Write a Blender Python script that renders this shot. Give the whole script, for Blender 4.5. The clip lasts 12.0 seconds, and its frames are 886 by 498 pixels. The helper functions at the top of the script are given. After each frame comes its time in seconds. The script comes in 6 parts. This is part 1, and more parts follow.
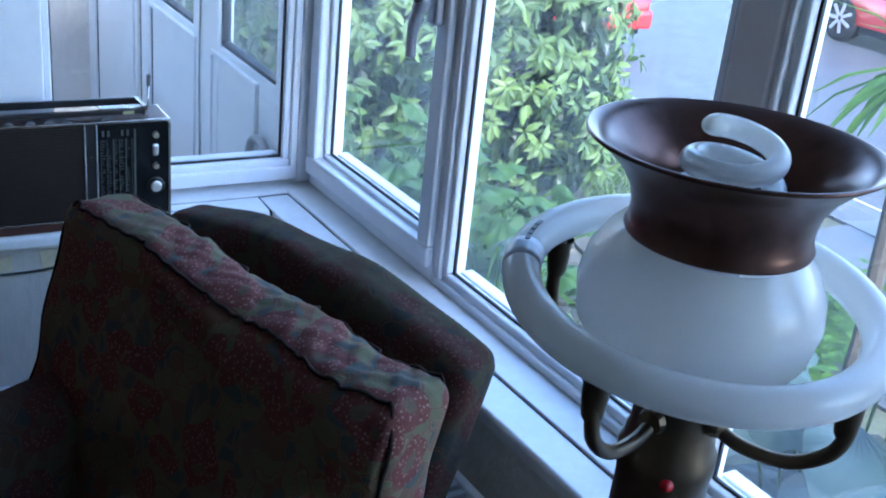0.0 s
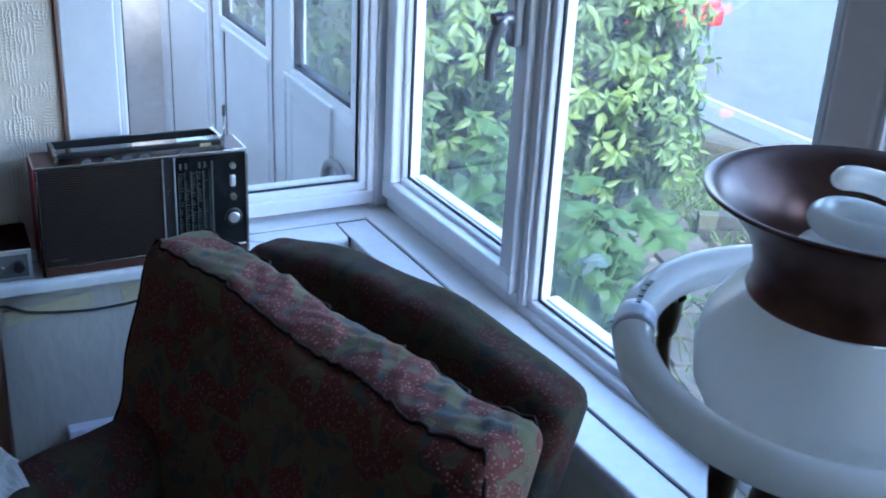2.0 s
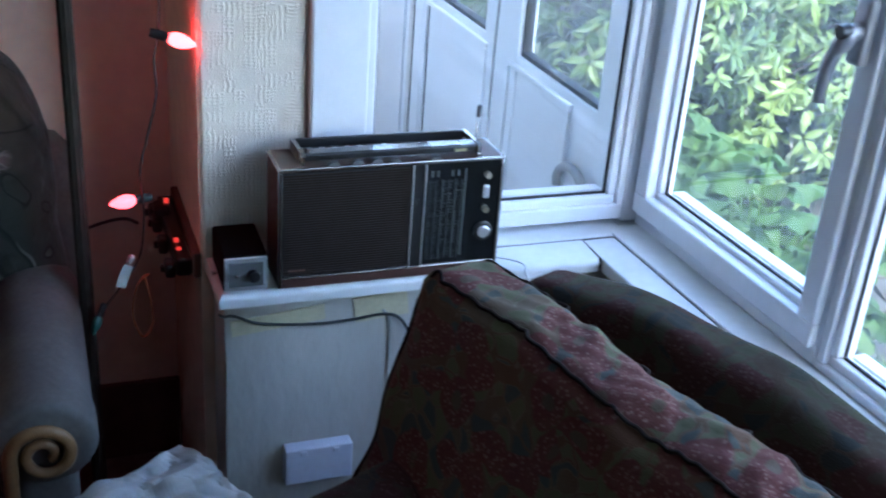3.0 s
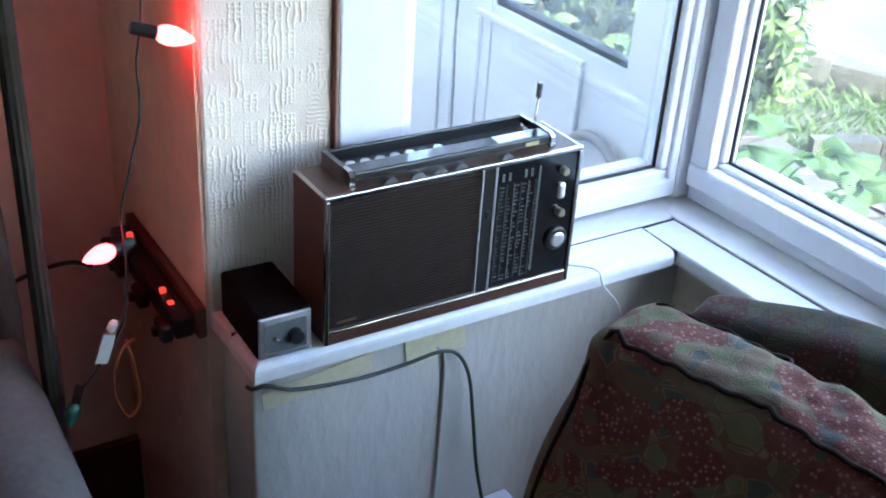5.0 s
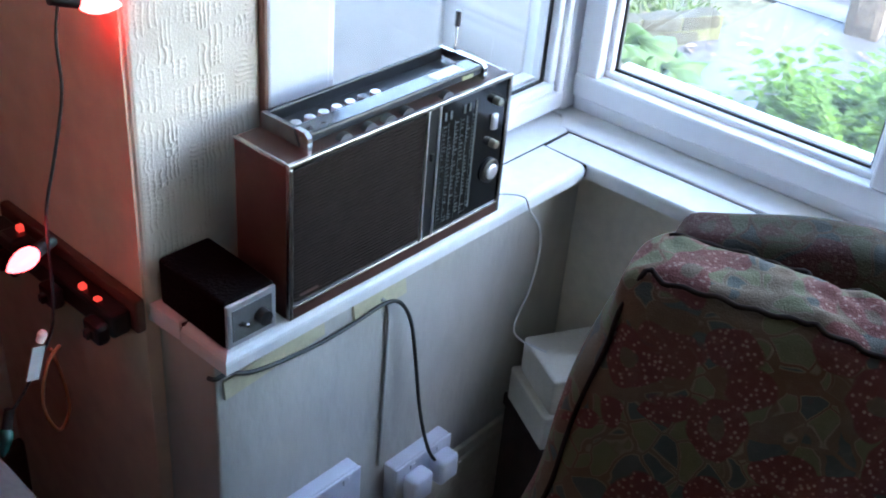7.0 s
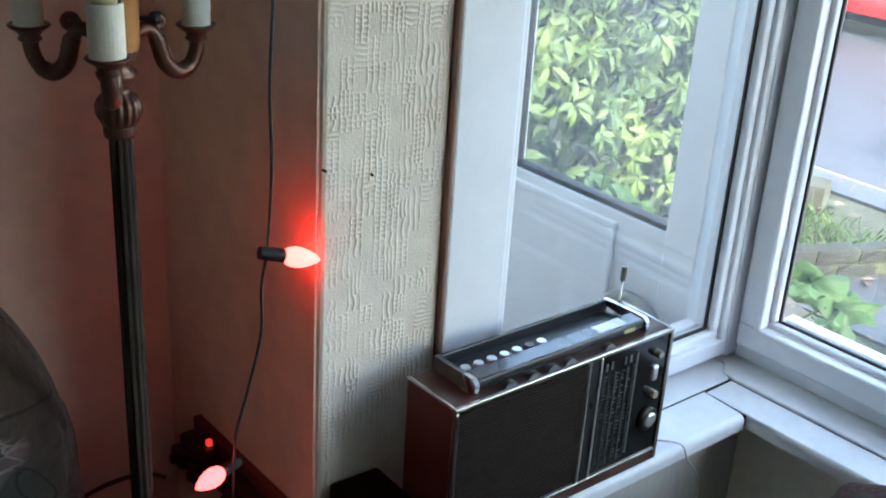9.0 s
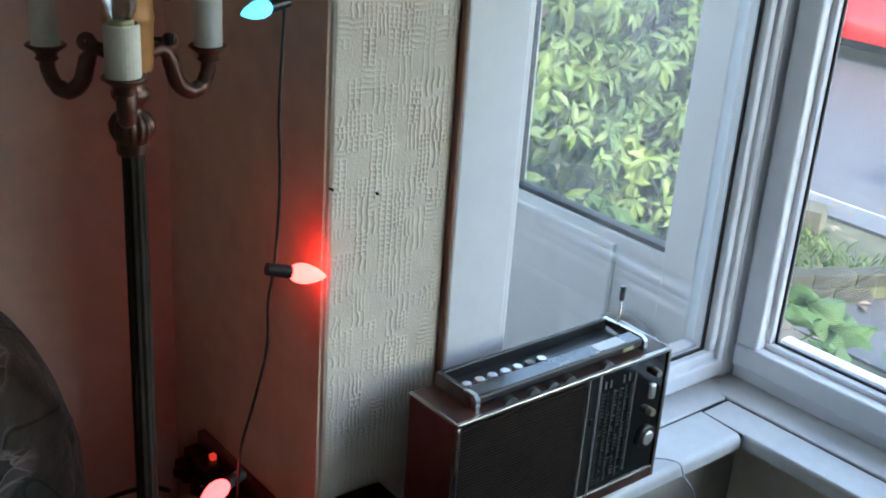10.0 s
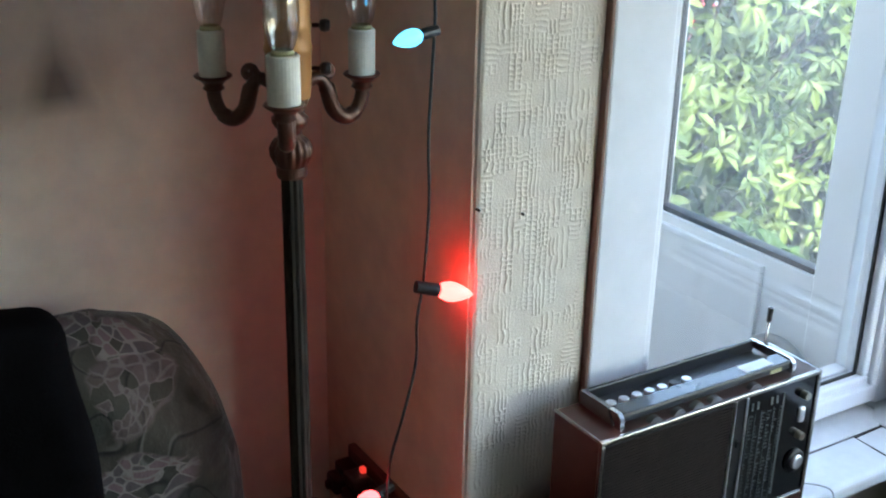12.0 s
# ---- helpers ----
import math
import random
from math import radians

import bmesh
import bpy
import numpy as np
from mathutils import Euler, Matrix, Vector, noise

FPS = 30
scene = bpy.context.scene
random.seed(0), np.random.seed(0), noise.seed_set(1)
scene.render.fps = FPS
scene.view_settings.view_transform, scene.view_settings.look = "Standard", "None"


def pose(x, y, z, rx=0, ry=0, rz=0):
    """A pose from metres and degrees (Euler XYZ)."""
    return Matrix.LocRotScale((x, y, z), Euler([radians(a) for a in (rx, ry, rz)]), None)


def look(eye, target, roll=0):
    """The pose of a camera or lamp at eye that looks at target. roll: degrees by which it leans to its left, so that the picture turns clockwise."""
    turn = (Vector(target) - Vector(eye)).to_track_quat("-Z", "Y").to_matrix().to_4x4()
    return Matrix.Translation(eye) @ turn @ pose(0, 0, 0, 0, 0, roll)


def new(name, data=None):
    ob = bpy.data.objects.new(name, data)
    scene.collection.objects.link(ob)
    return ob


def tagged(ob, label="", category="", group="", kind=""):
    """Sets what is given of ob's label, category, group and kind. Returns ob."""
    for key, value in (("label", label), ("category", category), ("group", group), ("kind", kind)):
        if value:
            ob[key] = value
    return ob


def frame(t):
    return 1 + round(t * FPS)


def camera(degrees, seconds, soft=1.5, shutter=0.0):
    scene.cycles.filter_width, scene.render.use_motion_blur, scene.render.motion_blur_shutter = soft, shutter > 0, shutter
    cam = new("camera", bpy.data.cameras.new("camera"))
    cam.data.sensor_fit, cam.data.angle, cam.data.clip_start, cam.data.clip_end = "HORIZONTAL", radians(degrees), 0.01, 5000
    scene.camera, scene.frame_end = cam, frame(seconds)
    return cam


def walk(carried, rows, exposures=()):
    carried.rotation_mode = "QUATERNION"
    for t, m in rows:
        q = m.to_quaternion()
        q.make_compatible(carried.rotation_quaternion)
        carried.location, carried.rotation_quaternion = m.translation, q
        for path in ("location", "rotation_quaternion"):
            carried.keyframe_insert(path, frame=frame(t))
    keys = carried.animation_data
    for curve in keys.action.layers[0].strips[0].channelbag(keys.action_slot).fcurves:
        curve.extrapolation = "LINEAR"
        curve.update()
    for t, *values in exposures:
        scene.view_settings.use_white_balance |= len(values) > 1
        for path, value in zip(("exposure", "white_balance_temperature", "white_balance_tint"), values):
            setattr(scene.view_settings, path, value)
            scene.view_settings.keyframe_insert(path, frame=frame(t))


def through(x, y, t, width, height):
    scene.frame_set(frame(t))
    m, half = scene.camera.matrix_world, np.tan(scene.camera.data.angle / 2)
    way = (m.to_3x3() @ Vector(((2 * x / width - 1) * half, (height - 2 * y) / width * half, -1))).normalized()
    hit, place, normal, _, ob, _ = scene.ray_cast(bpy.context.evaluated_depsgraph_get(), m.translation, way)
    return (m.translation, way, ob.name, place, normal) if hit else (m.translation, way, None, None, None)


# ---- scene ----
cam = camera(43.5, 12.0, soft=1.9, shutter=0.3)
PATH = [
    (0, (-0.068, -0.31, 1.793), (0.886, 1.264, 1.009), 6.0),
    (0.5, (-0.053, -0.327, 1.793), (0.89, 1.271, 1.047), 4.3),
    (1, (-0.061, -0.322, 1.801), (0.824, 1.286, 1.006), 2.5),
    (1.5, (-0.057, -0.284, 1.828), (0.821, 1.336, 1.049), 2.9),
    (2, (-0.056, -0.232, 1.815), (0.785, 1.402, 1.026), 3.0),
    (2.5, (-0.109, -0.076, 1.786), (0.671, 1.571, 0.963), 3.7),
    (3, (-0.238, 0.182, 1.798), (0.426, 1.859, 0.936), 4.5),
    (3.5, (-0.275, 0.372, 1.78), (0.342, 2.053, 0.89), 4.6),
    (3.7, (-0.267, 0.495, 1.759), (0.324, 2.177, 0.853), 2.8),
    (5.3, (-0.468, 0.896, 1.716), (0.555, 2.315, 0.746), 3.1),
    (5.5, (-0.465, 0.974, 1.712), (0.523, 2.414, 0.737), 0.0),
    (6, (-0.499, 1.081, 1.711), (0.592, 2.383, 0.656), 3.6),
    (6.5, (-0.61, 1.109, 1.734), (0.675, 2.22, 0.678), 3.4),
    (6.7, (-0.638, 1.119, 1.719), (0.669, 2.165, 0.626), 5.2),
    (8.3, (-0.662, 1.116, 1.798), (0.487, 2.45, 0.85), 3.2),
    (8.5, (-0.67, 1.107, 1.813), (0.481, 2.481, 0.926), 3.1),
    (9, (-0.688, 1.078, 1.834), (0.488, 2.483, 1.032), 3.6),
    (9.5, (-0.7, 1.061, 1.849), (0.502, 2.467, 1.089), 4.4),
    (10, (-0.714, 1.058, 1.841), (0.473, 2.474, 1.076), 4.1),
    (10.5, (-0.737, 1.033, 1.855), (0.406, 2.489, 1.099), 4.1),
    (11, (-0.72, 1.047, 1.852), (0.289, 2.556, 1.012), 2.9),
    (11.5, (-0.723, 1.043, 1.831), (0.296, 2.571, 1.039), 3.0),
    (12, (-0.739, 1.028, 1.847), (0.246, 2.607, 1.114), 1.2),
]
walk(cam, [(t, look(eye, target, roll)) for t, eye, target, roll in PATH], exposures=[(0.0,3.42,5350,8),(0.5,3.50,5350,8),(1.5,3.54,5350,8),(2.5,3.58,5550,8),(3.5,4.12,6000,8),(5.5,4.46,6450,9),(6.7,4.48,6500,9),(8.5,4.24,7050,5),(9.0,3.76,7050,4),(9.5,3.46,7050,4),(10.5,3.46,7050,4),(12.0,3.86,7050,5)])

# ---- daylight ----
world = bpy.data.worlds.new("sky_world")
scene.world = world
world.use_nodes = True
wn = world.node_tree.nodes
wl = world.node_tree.links
sky = wn.new("ShaderNodeTexSky")
sky.sky_type = "NISHITA"
sky.sun_disc = False
SUN_UP, SUN_ROUND = 42.0, 190.0
sky.sun_elevation, sky.sun_rotation = radians(SUN_UP), radians(SUN_ROUND)
wl.new(sky.outputs[0], wn["Background"].inputs[0])
wn["Background"].inputs[1].default_value = 0.15
sun_data = bpy.data.lights.new("sun", "SUN")
sun_data.energy, sun_data.angle, sun_data.color = 1.0, radians(14), (1.0, 0.95, 0.88)
sun = new("sun", sun_data)
sd = Vector((math.sin(radians(SUN_ROUND)) * math.cos(radians(SUN_UP)), math.cos(radians(SUN_ROUND)) * math.cos(radians(SUN_UP)), math.sin(radians(SUN_UP))))
sun.matrix_world = look(sd * 30, (0, 0, 0))

# ---- materials ----
def material(name, base, rough=0.6, metal=0.0, vary=0.12, scale=8.0, bump=0.0, bump_scale=60.0, spec=0.5, second=None, stretch=(1, 1, 1)):
    """Principled surface whose colour drifts at two scales, with a fine relief."""
    m = bpy.data.materials.new(name)
    m.use_nodes = True
    n, l = m.node_tree.nodes, m.node_tree.links
    p = n["Principled BSDF"]
    p.inputs["Roughness"].default_value = rough
    p.inputs["Metallic"].default_value = metal
    p.inputs["Specular IOR Level"].default_value = spec
    tc = n.new("ShaderNodeTexCoord")
    mp = n.new("ShaderNodeMapping")
    mp.inputs["Scale"].default_value = stretch
    l.new(tc.outputs["Object"], mp.inputs[0])
    big, fine = n.new("ShaderNodeTexNoise"), n.new("ShaderNodeTexNoise")
    big.inputs["Scale"].default_value, fine.inputs["Scale"].default_value = scale, scale * 9
    big.inputs["Detail"].default_value = fine.inputs["Detail"].default_value = 4
    for q in (big, fine):
        l.new(mp.outputs[0], q.inputs["Vector"])
    mix = n.new("ShaderNodeMix")
    mix.data_type = "FLOAT"
    mix.inputs[0].default_value = 0.4
    l.new(big.outputs[0], mix.inputs[2])
    l.new(fine.outputs[0], mix.inputs[3])
    ramp = n.new("ShaderNodeValToRGB")
    lo = tuple(c * (1 - vary) for c in base)
    hi = tuple(min(1, c * (1 + vary)) for c in (second or base))
    ramp.color_ramp.elements[0].position, ramp.color_ramp.elements[1].position = 0.32, 0.68
    ramp.color_ramp.elements[0].color, ramp.color_ramp.elements[1].color = (*lo, 1), (*hi, 1)
    l.new(mix.outputs[0], ramp.inputs[0])
    l.new(ramp.outputs[0], p.inputs["Base Color"])
    if bump:
        nz, b = n.new("ShaderNodeTexNoise"), n.new("ShaderNodeBump")
        nz.inputs["Scale"].default_value, nz.inputs["Detail"].default_value = bump_scale, 5
        l.new(mp.outputs[0], nz.inputs["Vector"])
        b.inputs["Strength"].default_value, b.inputs["Distance"].default_value = bump, 0.01
        l.new(nz.outputs[0], b.inputs["Height"])
        l.new(b.outputs[0], p.inputs["Normal"])
    return m


def glow(name, color, strength):
    m = bpy.data.materials.new(name)
    m.use_nodes = True
    p = m.node_tree.nodes["Principled BSDF"]
    p.inputs["Base Color"].default_value = (*color, 1)
    p.inputs["Emission Color"].default_value = (*color, 1)
    p.inputs["Emission Strength"].default_value = strength
    return m


def clear_glass(name, tint=(1, 1, 1), rough=0.0, mirror=0.045, grime=0.0):
    """Thin pane: mostly clear, with a mirror share that grows at grazing angles."""
    m = bpy.data.materials.new(name)
    m.use_nodes = True
    n, l = m.node_tree.nodes, m.node_tree.links
    n.remove(n["Principled BSDF"])
    tr, gl, mx, lw = n.new("ShaderNodeBsdfTransparent"), n.new("ShaderNodeBsdfGlossy"), n.new("ShaderNodeMixShader"), n.new("ShaderNodeLayerWeight")
    tr.inputs[0].default_value = (*tint, 1)
    gl.inputs["Roughness"].default_value = rough
    lw.inputs[0].default_value = 0.5
    pw, sc = n.new("ShaderNodeMath"), n.new("ShaderNodeMath")
    pw.operation, sc.operation = "POWER", "MULTIPLY_ADD"
    pw.inputs[1].default_value = 4.0
    sc.inputs[1].default_value, sc.inputs[2].default_value = 0.55, mirror
    l.new(lw.outputs["Facing"], pw.inputs[0])
    l.new(pw.outputs[0], sc.inputs[0])
    l.new(sc.outputs[0], mx.inputs[0])
    l.new(tr.outputs[0], mx.inputs[1])
    l.new(gl.outputs[0], mx.inputs[2])
    if grime:
        # dried streaks and dust on the pane scatter a little daylight
        tc, mp, nz, rg = n.new("ShaderNodeTexCoord"), n.new("ShaderNodeMapping"), n.new("ShaderNodeTexNoise"), n.new("ShaderNodeMapRange")
        mp.inputs["Scale"].default_value = (5.0, 5.0, 1.6)
        nz.inputs["Scale"].default_value, nz.inputs["Detail"].default_value = 1.3, 5
        rg.inputs[1].default_value, rg.inputs[2].default_value, rg.inputs[3].default_value, rg.inputs[4].default_value = 0.35, 0.72, grime * 0.35, grime * 1.8
        tl, dm = n.new("ShaderNodeBsdfTranslucent"), n.new("ShaderNodeMixShader")
        tl.inputs[0].default_value = (0.86, 0.90, 0.95, 1)
        l.new(tc.outputs["Object"], mp.inputs[0])
        l.new(mp.outputs[0], nz.inputs["Vector"])
        l.new(nz.outputs[0], rg.inputs[0])
        l.new(rg.outputs[0], dm.inputs[0])
        l.new(mx.outputs[0], dm.inputs[1])
        l.new(tl.outputs[0], dm.inputs[2])
        l.new(dm.outputs[0], n["Material Output"].inputs[0])
    else:
        l.new(mx.outputs[0], n["Material Output"].inputs[0])
    return m


M = {}
M["upvc"] = material("upvc", (0.78, 0.79, 0.82), 0.35, vary=0.05, scale=3)
M["upvc_grey"] = material("upvc_grey", (0.82, 0.76, 0.75), 0.45, vary=0.05, scale=3)
M["joint"] = material("joint_dirt", (0.030, 0.026, 0.022), 0.9, vary=0.3)
M["gasket"] = material("gasket", (0.02, 0.02, 0.022), 0.6)
M["porch"] = material("porch_paint", (0.76, 0.77, 0.78), 0.45, vary=0.06, scale=3)
M["porch_dirty"] = material("porch_render", (0.60, 0.58, 0.55), 0.8, vary=0.16, scale=4, bump=0.2, bump_scale=40)
M["groove"] = material("groove_dark", (0.075, 0.070, 0.065), 0.9, vary=0.4, scale=14)
M["concrete"] = material("concrete", (0.30, 0.29, 0.27), 0.9, vary=0.15, scale=4, bump=0.3, bump_scale=60)
M["handle"] = material("handle_metal", (0.34, 0.34, 0.36), 0.35, 0.5, vary=0.1)
M["sill"] = material("sill_paint", (0.70, 0.71, 0.71), 0.4, vary=0.09, scale=5, bump=0.06, bump_scale=30)
# pale wall plaster twice: darker for the shaded side, lighter for the lit front
M["plaster_shaded"] = material("plaster_shaded", (0.50, 0.485, 0.44), 0.85, vary=0.10, scale=4, bump=0.2, bump_scale=60, stretch=(1, 1, 0.4))
M["plaster_lit"] = material("plaster_lit", (0.80, 0.75, 0.65), 0.85, vary=0.12, scale=5, bump=0.2, bump_scale=60)
M["plaster"] = material("plaster", (0.74, 0.63, 0.545), 0.9, vary=0.15, scale=2.2, bump=0.12, bump_scale=50)
# orange-brown base carries the red bulbs' glow on the pier side
M["plaster_pier_glow"] = material("plaster_pier_glow", (0.83, 0.585, 0.45), 0.85, vary=0.12, scale=2.4, second=(0.87, 0.64, 0.50), bump=0.10, bump_scale=30)
M["carpet"] = material("carpet", (0.09, 0.06, 0.05), 0.95, vary=0.4, scale=20, bump=0.5, bump_scale=300)
M["ceiling"] = material("ceiling_paint", (0.80, 0.77, 0.71), 0.9, vary=0.03, scale=3)
# unseen walls: pale one bounces daylight to the pier, dark ones cut fill
M["room_bounce"] = material("room_bounce", (0.76, 0.72, 0.66), 0.9, vary=0.05, scale=2)
M["room_low_fill"] = material("room_low_fill", (0.36, 0.32, 0.27), 0.9, vary=0.06, scale=2)
M["skirting"] = material("skirting_paint", (0.45, 0.42, 0.36), 0.5, vary=0.2, scale=9)
M["dark_skirting"] = material("dark_skirting", (0.055, 0.030, 0.024), 0.5, vary=0.3, scale=12)
M["wood_strip"] = material("wood_strip", (0.22, 0.125, 0.095), 0.55, vary=0.25, scale=12, stretch=(6, 6, 0.6))
M["bar_board"] = material("bar_board", (0.10, 0.045, 0.035), 0.6, vary=0.25, scale=12, stretch=(6, 0.6, 6))
M["glass"] = clear_glass("window_glass", grime=0.018)
M["bulb_glass"] = clear_glass("bulb_glass", (0.93, 0.91, 0.88), mirror=0.26)
M["radio_case"] = material("radio_case", (0.075, 0.034, 0.026), 0.40, vary=0.25, scale=10, bump=0.1, bump_scale=300, stretch=(0.5, 3, 3))
M["grille"] = material("grille_cloth", (0.027, 0.019, 0.016), 0.7, spec=0.12, vary=0.2, scale=30)
M["black"] = material("black_plastic", (0.014, 0.014, 0.015), 0.35, vary=0.15)
M["dial"] = material("dial_glass", (0.008, 0.009, 0.010), 0.08, vary=0.1, spec=0.6)
M["print"] = material("dial_print", (0.075, 0.085, 0.08), 0.5, vary=0.1)
M["tick"] = material("dial_tick", (0.036, 0.042, 0.040), 0.5, vary=0.2)
M["label"] = material("label_paper", (0.75, 0.76, 0.75), 0.5, vary=0.05)
M["knob_brass"] = material("knob_brass", (0.50, 0.46, 0.36), 0.3, 0.9, vary=0.08, scale=20)
M["label_y"] = material("label_brass", (0.45, 0.42, 0.22), 0.4, vary=0.1)
M["chrome"] = material("chrome", (0.46, 0.45, 0.44), 0.24, 1.0, vary=0.08, scale=20)
M["alu"] = material("aluminium", (0.66, 0.67, 0.69), 0.32, 0.7, vary=0.08, scale=20)
M["white_plastic"] = material("white_plastic", (0.66, 0.68, 0.78), 0.4, vary=0.05)
M["foam"] = material("packing_foam", (0.70, 0.68, 0.62), 0.8, vary=0.08, scale=14, bump=0.15, bump_scale=150)
M["tape"] = material("masking_tape", (0.58, 0.54, 0.36), 0.6, vary=0.12, scale=12)
M["cable"] = material("cable_rubber", (0.03, 0.035, 0.035), 0.45, vary=0.1)
M["cable_paint"] = material("painted_cable", (0.42, 0.43, 0.41), 0.7, vary=0.1)
M["cable_white"] = material("white_cable", (0.65, 0.66, 0.66), 0.5, vary=0.05)
M["copper"] = material("copper", (0.118, 0.062, 0.048), 0.30, 0.8, vary=0.35, scale=7)
M["opal"] = material("opal_glass", (0.93, 0.90, 0.87), 0.07, vary=0.02, scale=6, spec=0.55)
M["tube"] = material("tube_glass", (0.92, 0.90, 0.88), 0.08, vary=0.02, scale=6, spec=0.55)
for key in ("opal", "tube"):
    # milk glass lets some light through
    n, l = M[key].node_tree.nodes, M[key].node_tree.links
    tl, mx = n.new("ShaderNodeBsdfTranslucent"), n.new("ShaderNodeMixShader")
    tl.inputs[0].default_value, mx.inputs[0].default_value = (0.94, 0.94, 0.92, 1), 0.48
    l.new(n["Principled BSDF"].outputs[0], mx.inputs[1])
    l.new(tl.outputs[0], mx.inputs[2])
    l.new(mx.outputs[0], n["Material Output"].inputs[0])
M["brass"] = material("dark_brass", (0.105, 0.078, 0.050), 0.36, 0.7, vary=0.3, scale=10)
M["bronze"] = material("bronze", (0.115, 0.058, 0.040), 0.36, 0.5, vary=0.35, scale=30)
M["pole"] = material("pole_metal", (0.034, 0.031, 0.025), 0.8, 0.0, spec=0.08, vary=0.25, scale=25)
M["column"] = material("column_brass", (0.48, 0.23, 0.075), 0.45, 0.2, vary=0.15, scale=12)
M["candle"] = material("candle_sleeve", (0.72, 0.69, 0.60), 0.55, vary=0.12, scale=22)
M["seat_wood"] = material("carved_wood", (0.22, 0.12, 0.05), 0.4, vary=0.25, scale=16)
M["black_cloth"] = material("black_cloth", (0.0035, 0.0035, 0.004), 0.95, spec=0.05, vary=0.3, scale=20, bump=0.2, bump_scale=300)
M["red_cloth"] = material("red_cloth", (0.45, 0.06, 0.03), 0.9, vary=0.25, scale=14)
M["cord_orange"] = material("orange_flex", (0.45, 0.14, 0.05), 0.5)
M["stick"] = material("grey_stick", (0.30, 0.30, 0.29), 0.5, vary=0.15)
M["paper"] = material("newsprint", (0.62, 0.62, 0.61), 0.85, vary=0.12, scale=10)
M["leather"] = material("dark_upholstery", (0.045, 0.035, 0.03), 0.7, vary=0.3, scale=20, bump=0.15, bump_scale=200)
M["soil"] = material("soil", (0.050, 0.044, 0.035), 0.95, vary=0.5, scale=3, second=(0.055, 0.065, 0.035), bump=0.6, bump_scale=25)
M["asphalt"] = material("asphalt", (0.044, 0.047, 0.054), 0.6, vary=0.30, scale=3.0, bump=0.4, bump_scale=140)
M["line"] = material("road_line", (0.55, 0.56, 0.56), 0.8, vary=0.25, scale=8)
M["brick"] = material("garden_brick", (0.018, 0.019, 0.014), 0.9, vary=0.3, scale=9, second=(0.025, 0.027, 0.019), bump=0.4, bump_scale=60)
M["paver"] = material("paver", (0.060, 0.058, 0.050), 0.9, vary=0.3, scale=7, bump=0.4, bump_scale=50)
M["stone"] = material("mossy_stone", (0.055, 0.055, 0.040), 0.95, vary=0.5, scale=6, bump=0.6, bump_scale=20)
M["bark"] = material("bark", (0.06, 0.05, 0.04), 0.95, vary=0.4, scale=12, bump=0.6, bump_scale=40)
M["car_red"] = material("car_red", (0.42, 0.02, 0.02), 0.25, vary=0.05, spec=0.6)
M["car_dark"] = material("car_dark", (0.02, 0.022, 0.03), 0.25, vary=0.05, spec=0.6)
M["tyre"] = material("tyre", (0.015, 0.015, 0.015), 0.85)
M["rim"] = material("rim_alloy", (0.6, 0.6, 0.62), 0.35, 0.7)
M["car_glass"] = material("car_glass", (0.01, 0.012, 0.014), 0.05, spec=0.7)
M["tail"] = material("tail_light", (0.5, 0.01, 0.02), 0.2)
M["plate"] = material("plate", (0.75, 0.75, 0.72), 0.5)
M["plate_bar"] = material("plate_bar", (0.05, 0.05, 0.05), 0.5)
M["red_bulb"] = glow("red_bulb", (1.0, 0.033, 0.033), 1.75)
M["red_bulb_dim"] = glow("red_bulb_dim", (1.0, 0.050, 0.060), 0.80)
M["blue_bulb"] = glow("blue_bulb", (0.05, 0.36, 0.80), 0.45)
M["neon"] = glow("neon", (1.0, 0.060, 0.045), 0.055)


def leaf_material(name, dark, light, rough=0.4, through=0.35):
    """Foliage: each leaf differs, light shines through a little."""
    m = bpy.data.materials.new(name)
    m.use_nodes = True
    n, l = m.node_tree.nodes, m.node_tree.links
    p = n["Principled BSDF"]
    p.inputs["Roughness"].default_value = rough
    geo, ramp, tc, nz = n.new("ShaderNodeNewGeometry"), n.new("ShaderNodeValToRGB"), n.new("ShaderNodeTexCoord"), n.new("ShaderNodeTexNoise")
    nz.inputs["Scale"].default_value = 2.2
    l.new(tc.outputs["Object"], nz.inputs["Vector"])
    mix = n.new("ShaderNodeMath")
    mix.operation = "MULTIPLY_ADD"
    mix.inputs[1].default_value = 0.55
    l.new(geo.outputs["Random Per Island"], mix.inputs[0])
    sub = n.new("ShaderNodeMath")
    sub.operation = "MULTIPLY_ADD"
    sub.inputs[1].default_value, sub.inputs[2].default_value = 1.2, -0.4
    l.new(nz.outputs[0], sub.inputs[0])
    l.new(sub.outputs[0], mix.inputs[2])
    ramp.color_ramp.elements[0].color, ramp.color_ramp.elements[1].color = (*dark, 1), (*light, 1)
    l.new(mix.outputs[0], ramp.inputs[0])
    l.new(ramp.outputs[0], p.inputs["Base Color"])
    tr, mx = n.new("ShaderNodeBsdfTranslucent"), n.new("ShaderNodeMixShader")
    l.new(ramp.outputs[0], tr.inputs[0])
    mx.inputs[0].default_value = through
    l.new(p.outputs[0], mx.inputs[1])
    l.new(tr.outputs[0], mx.inputs[2])
    l.new(mx.outputs[0], n["Material Output"].inputs[0])
    return m


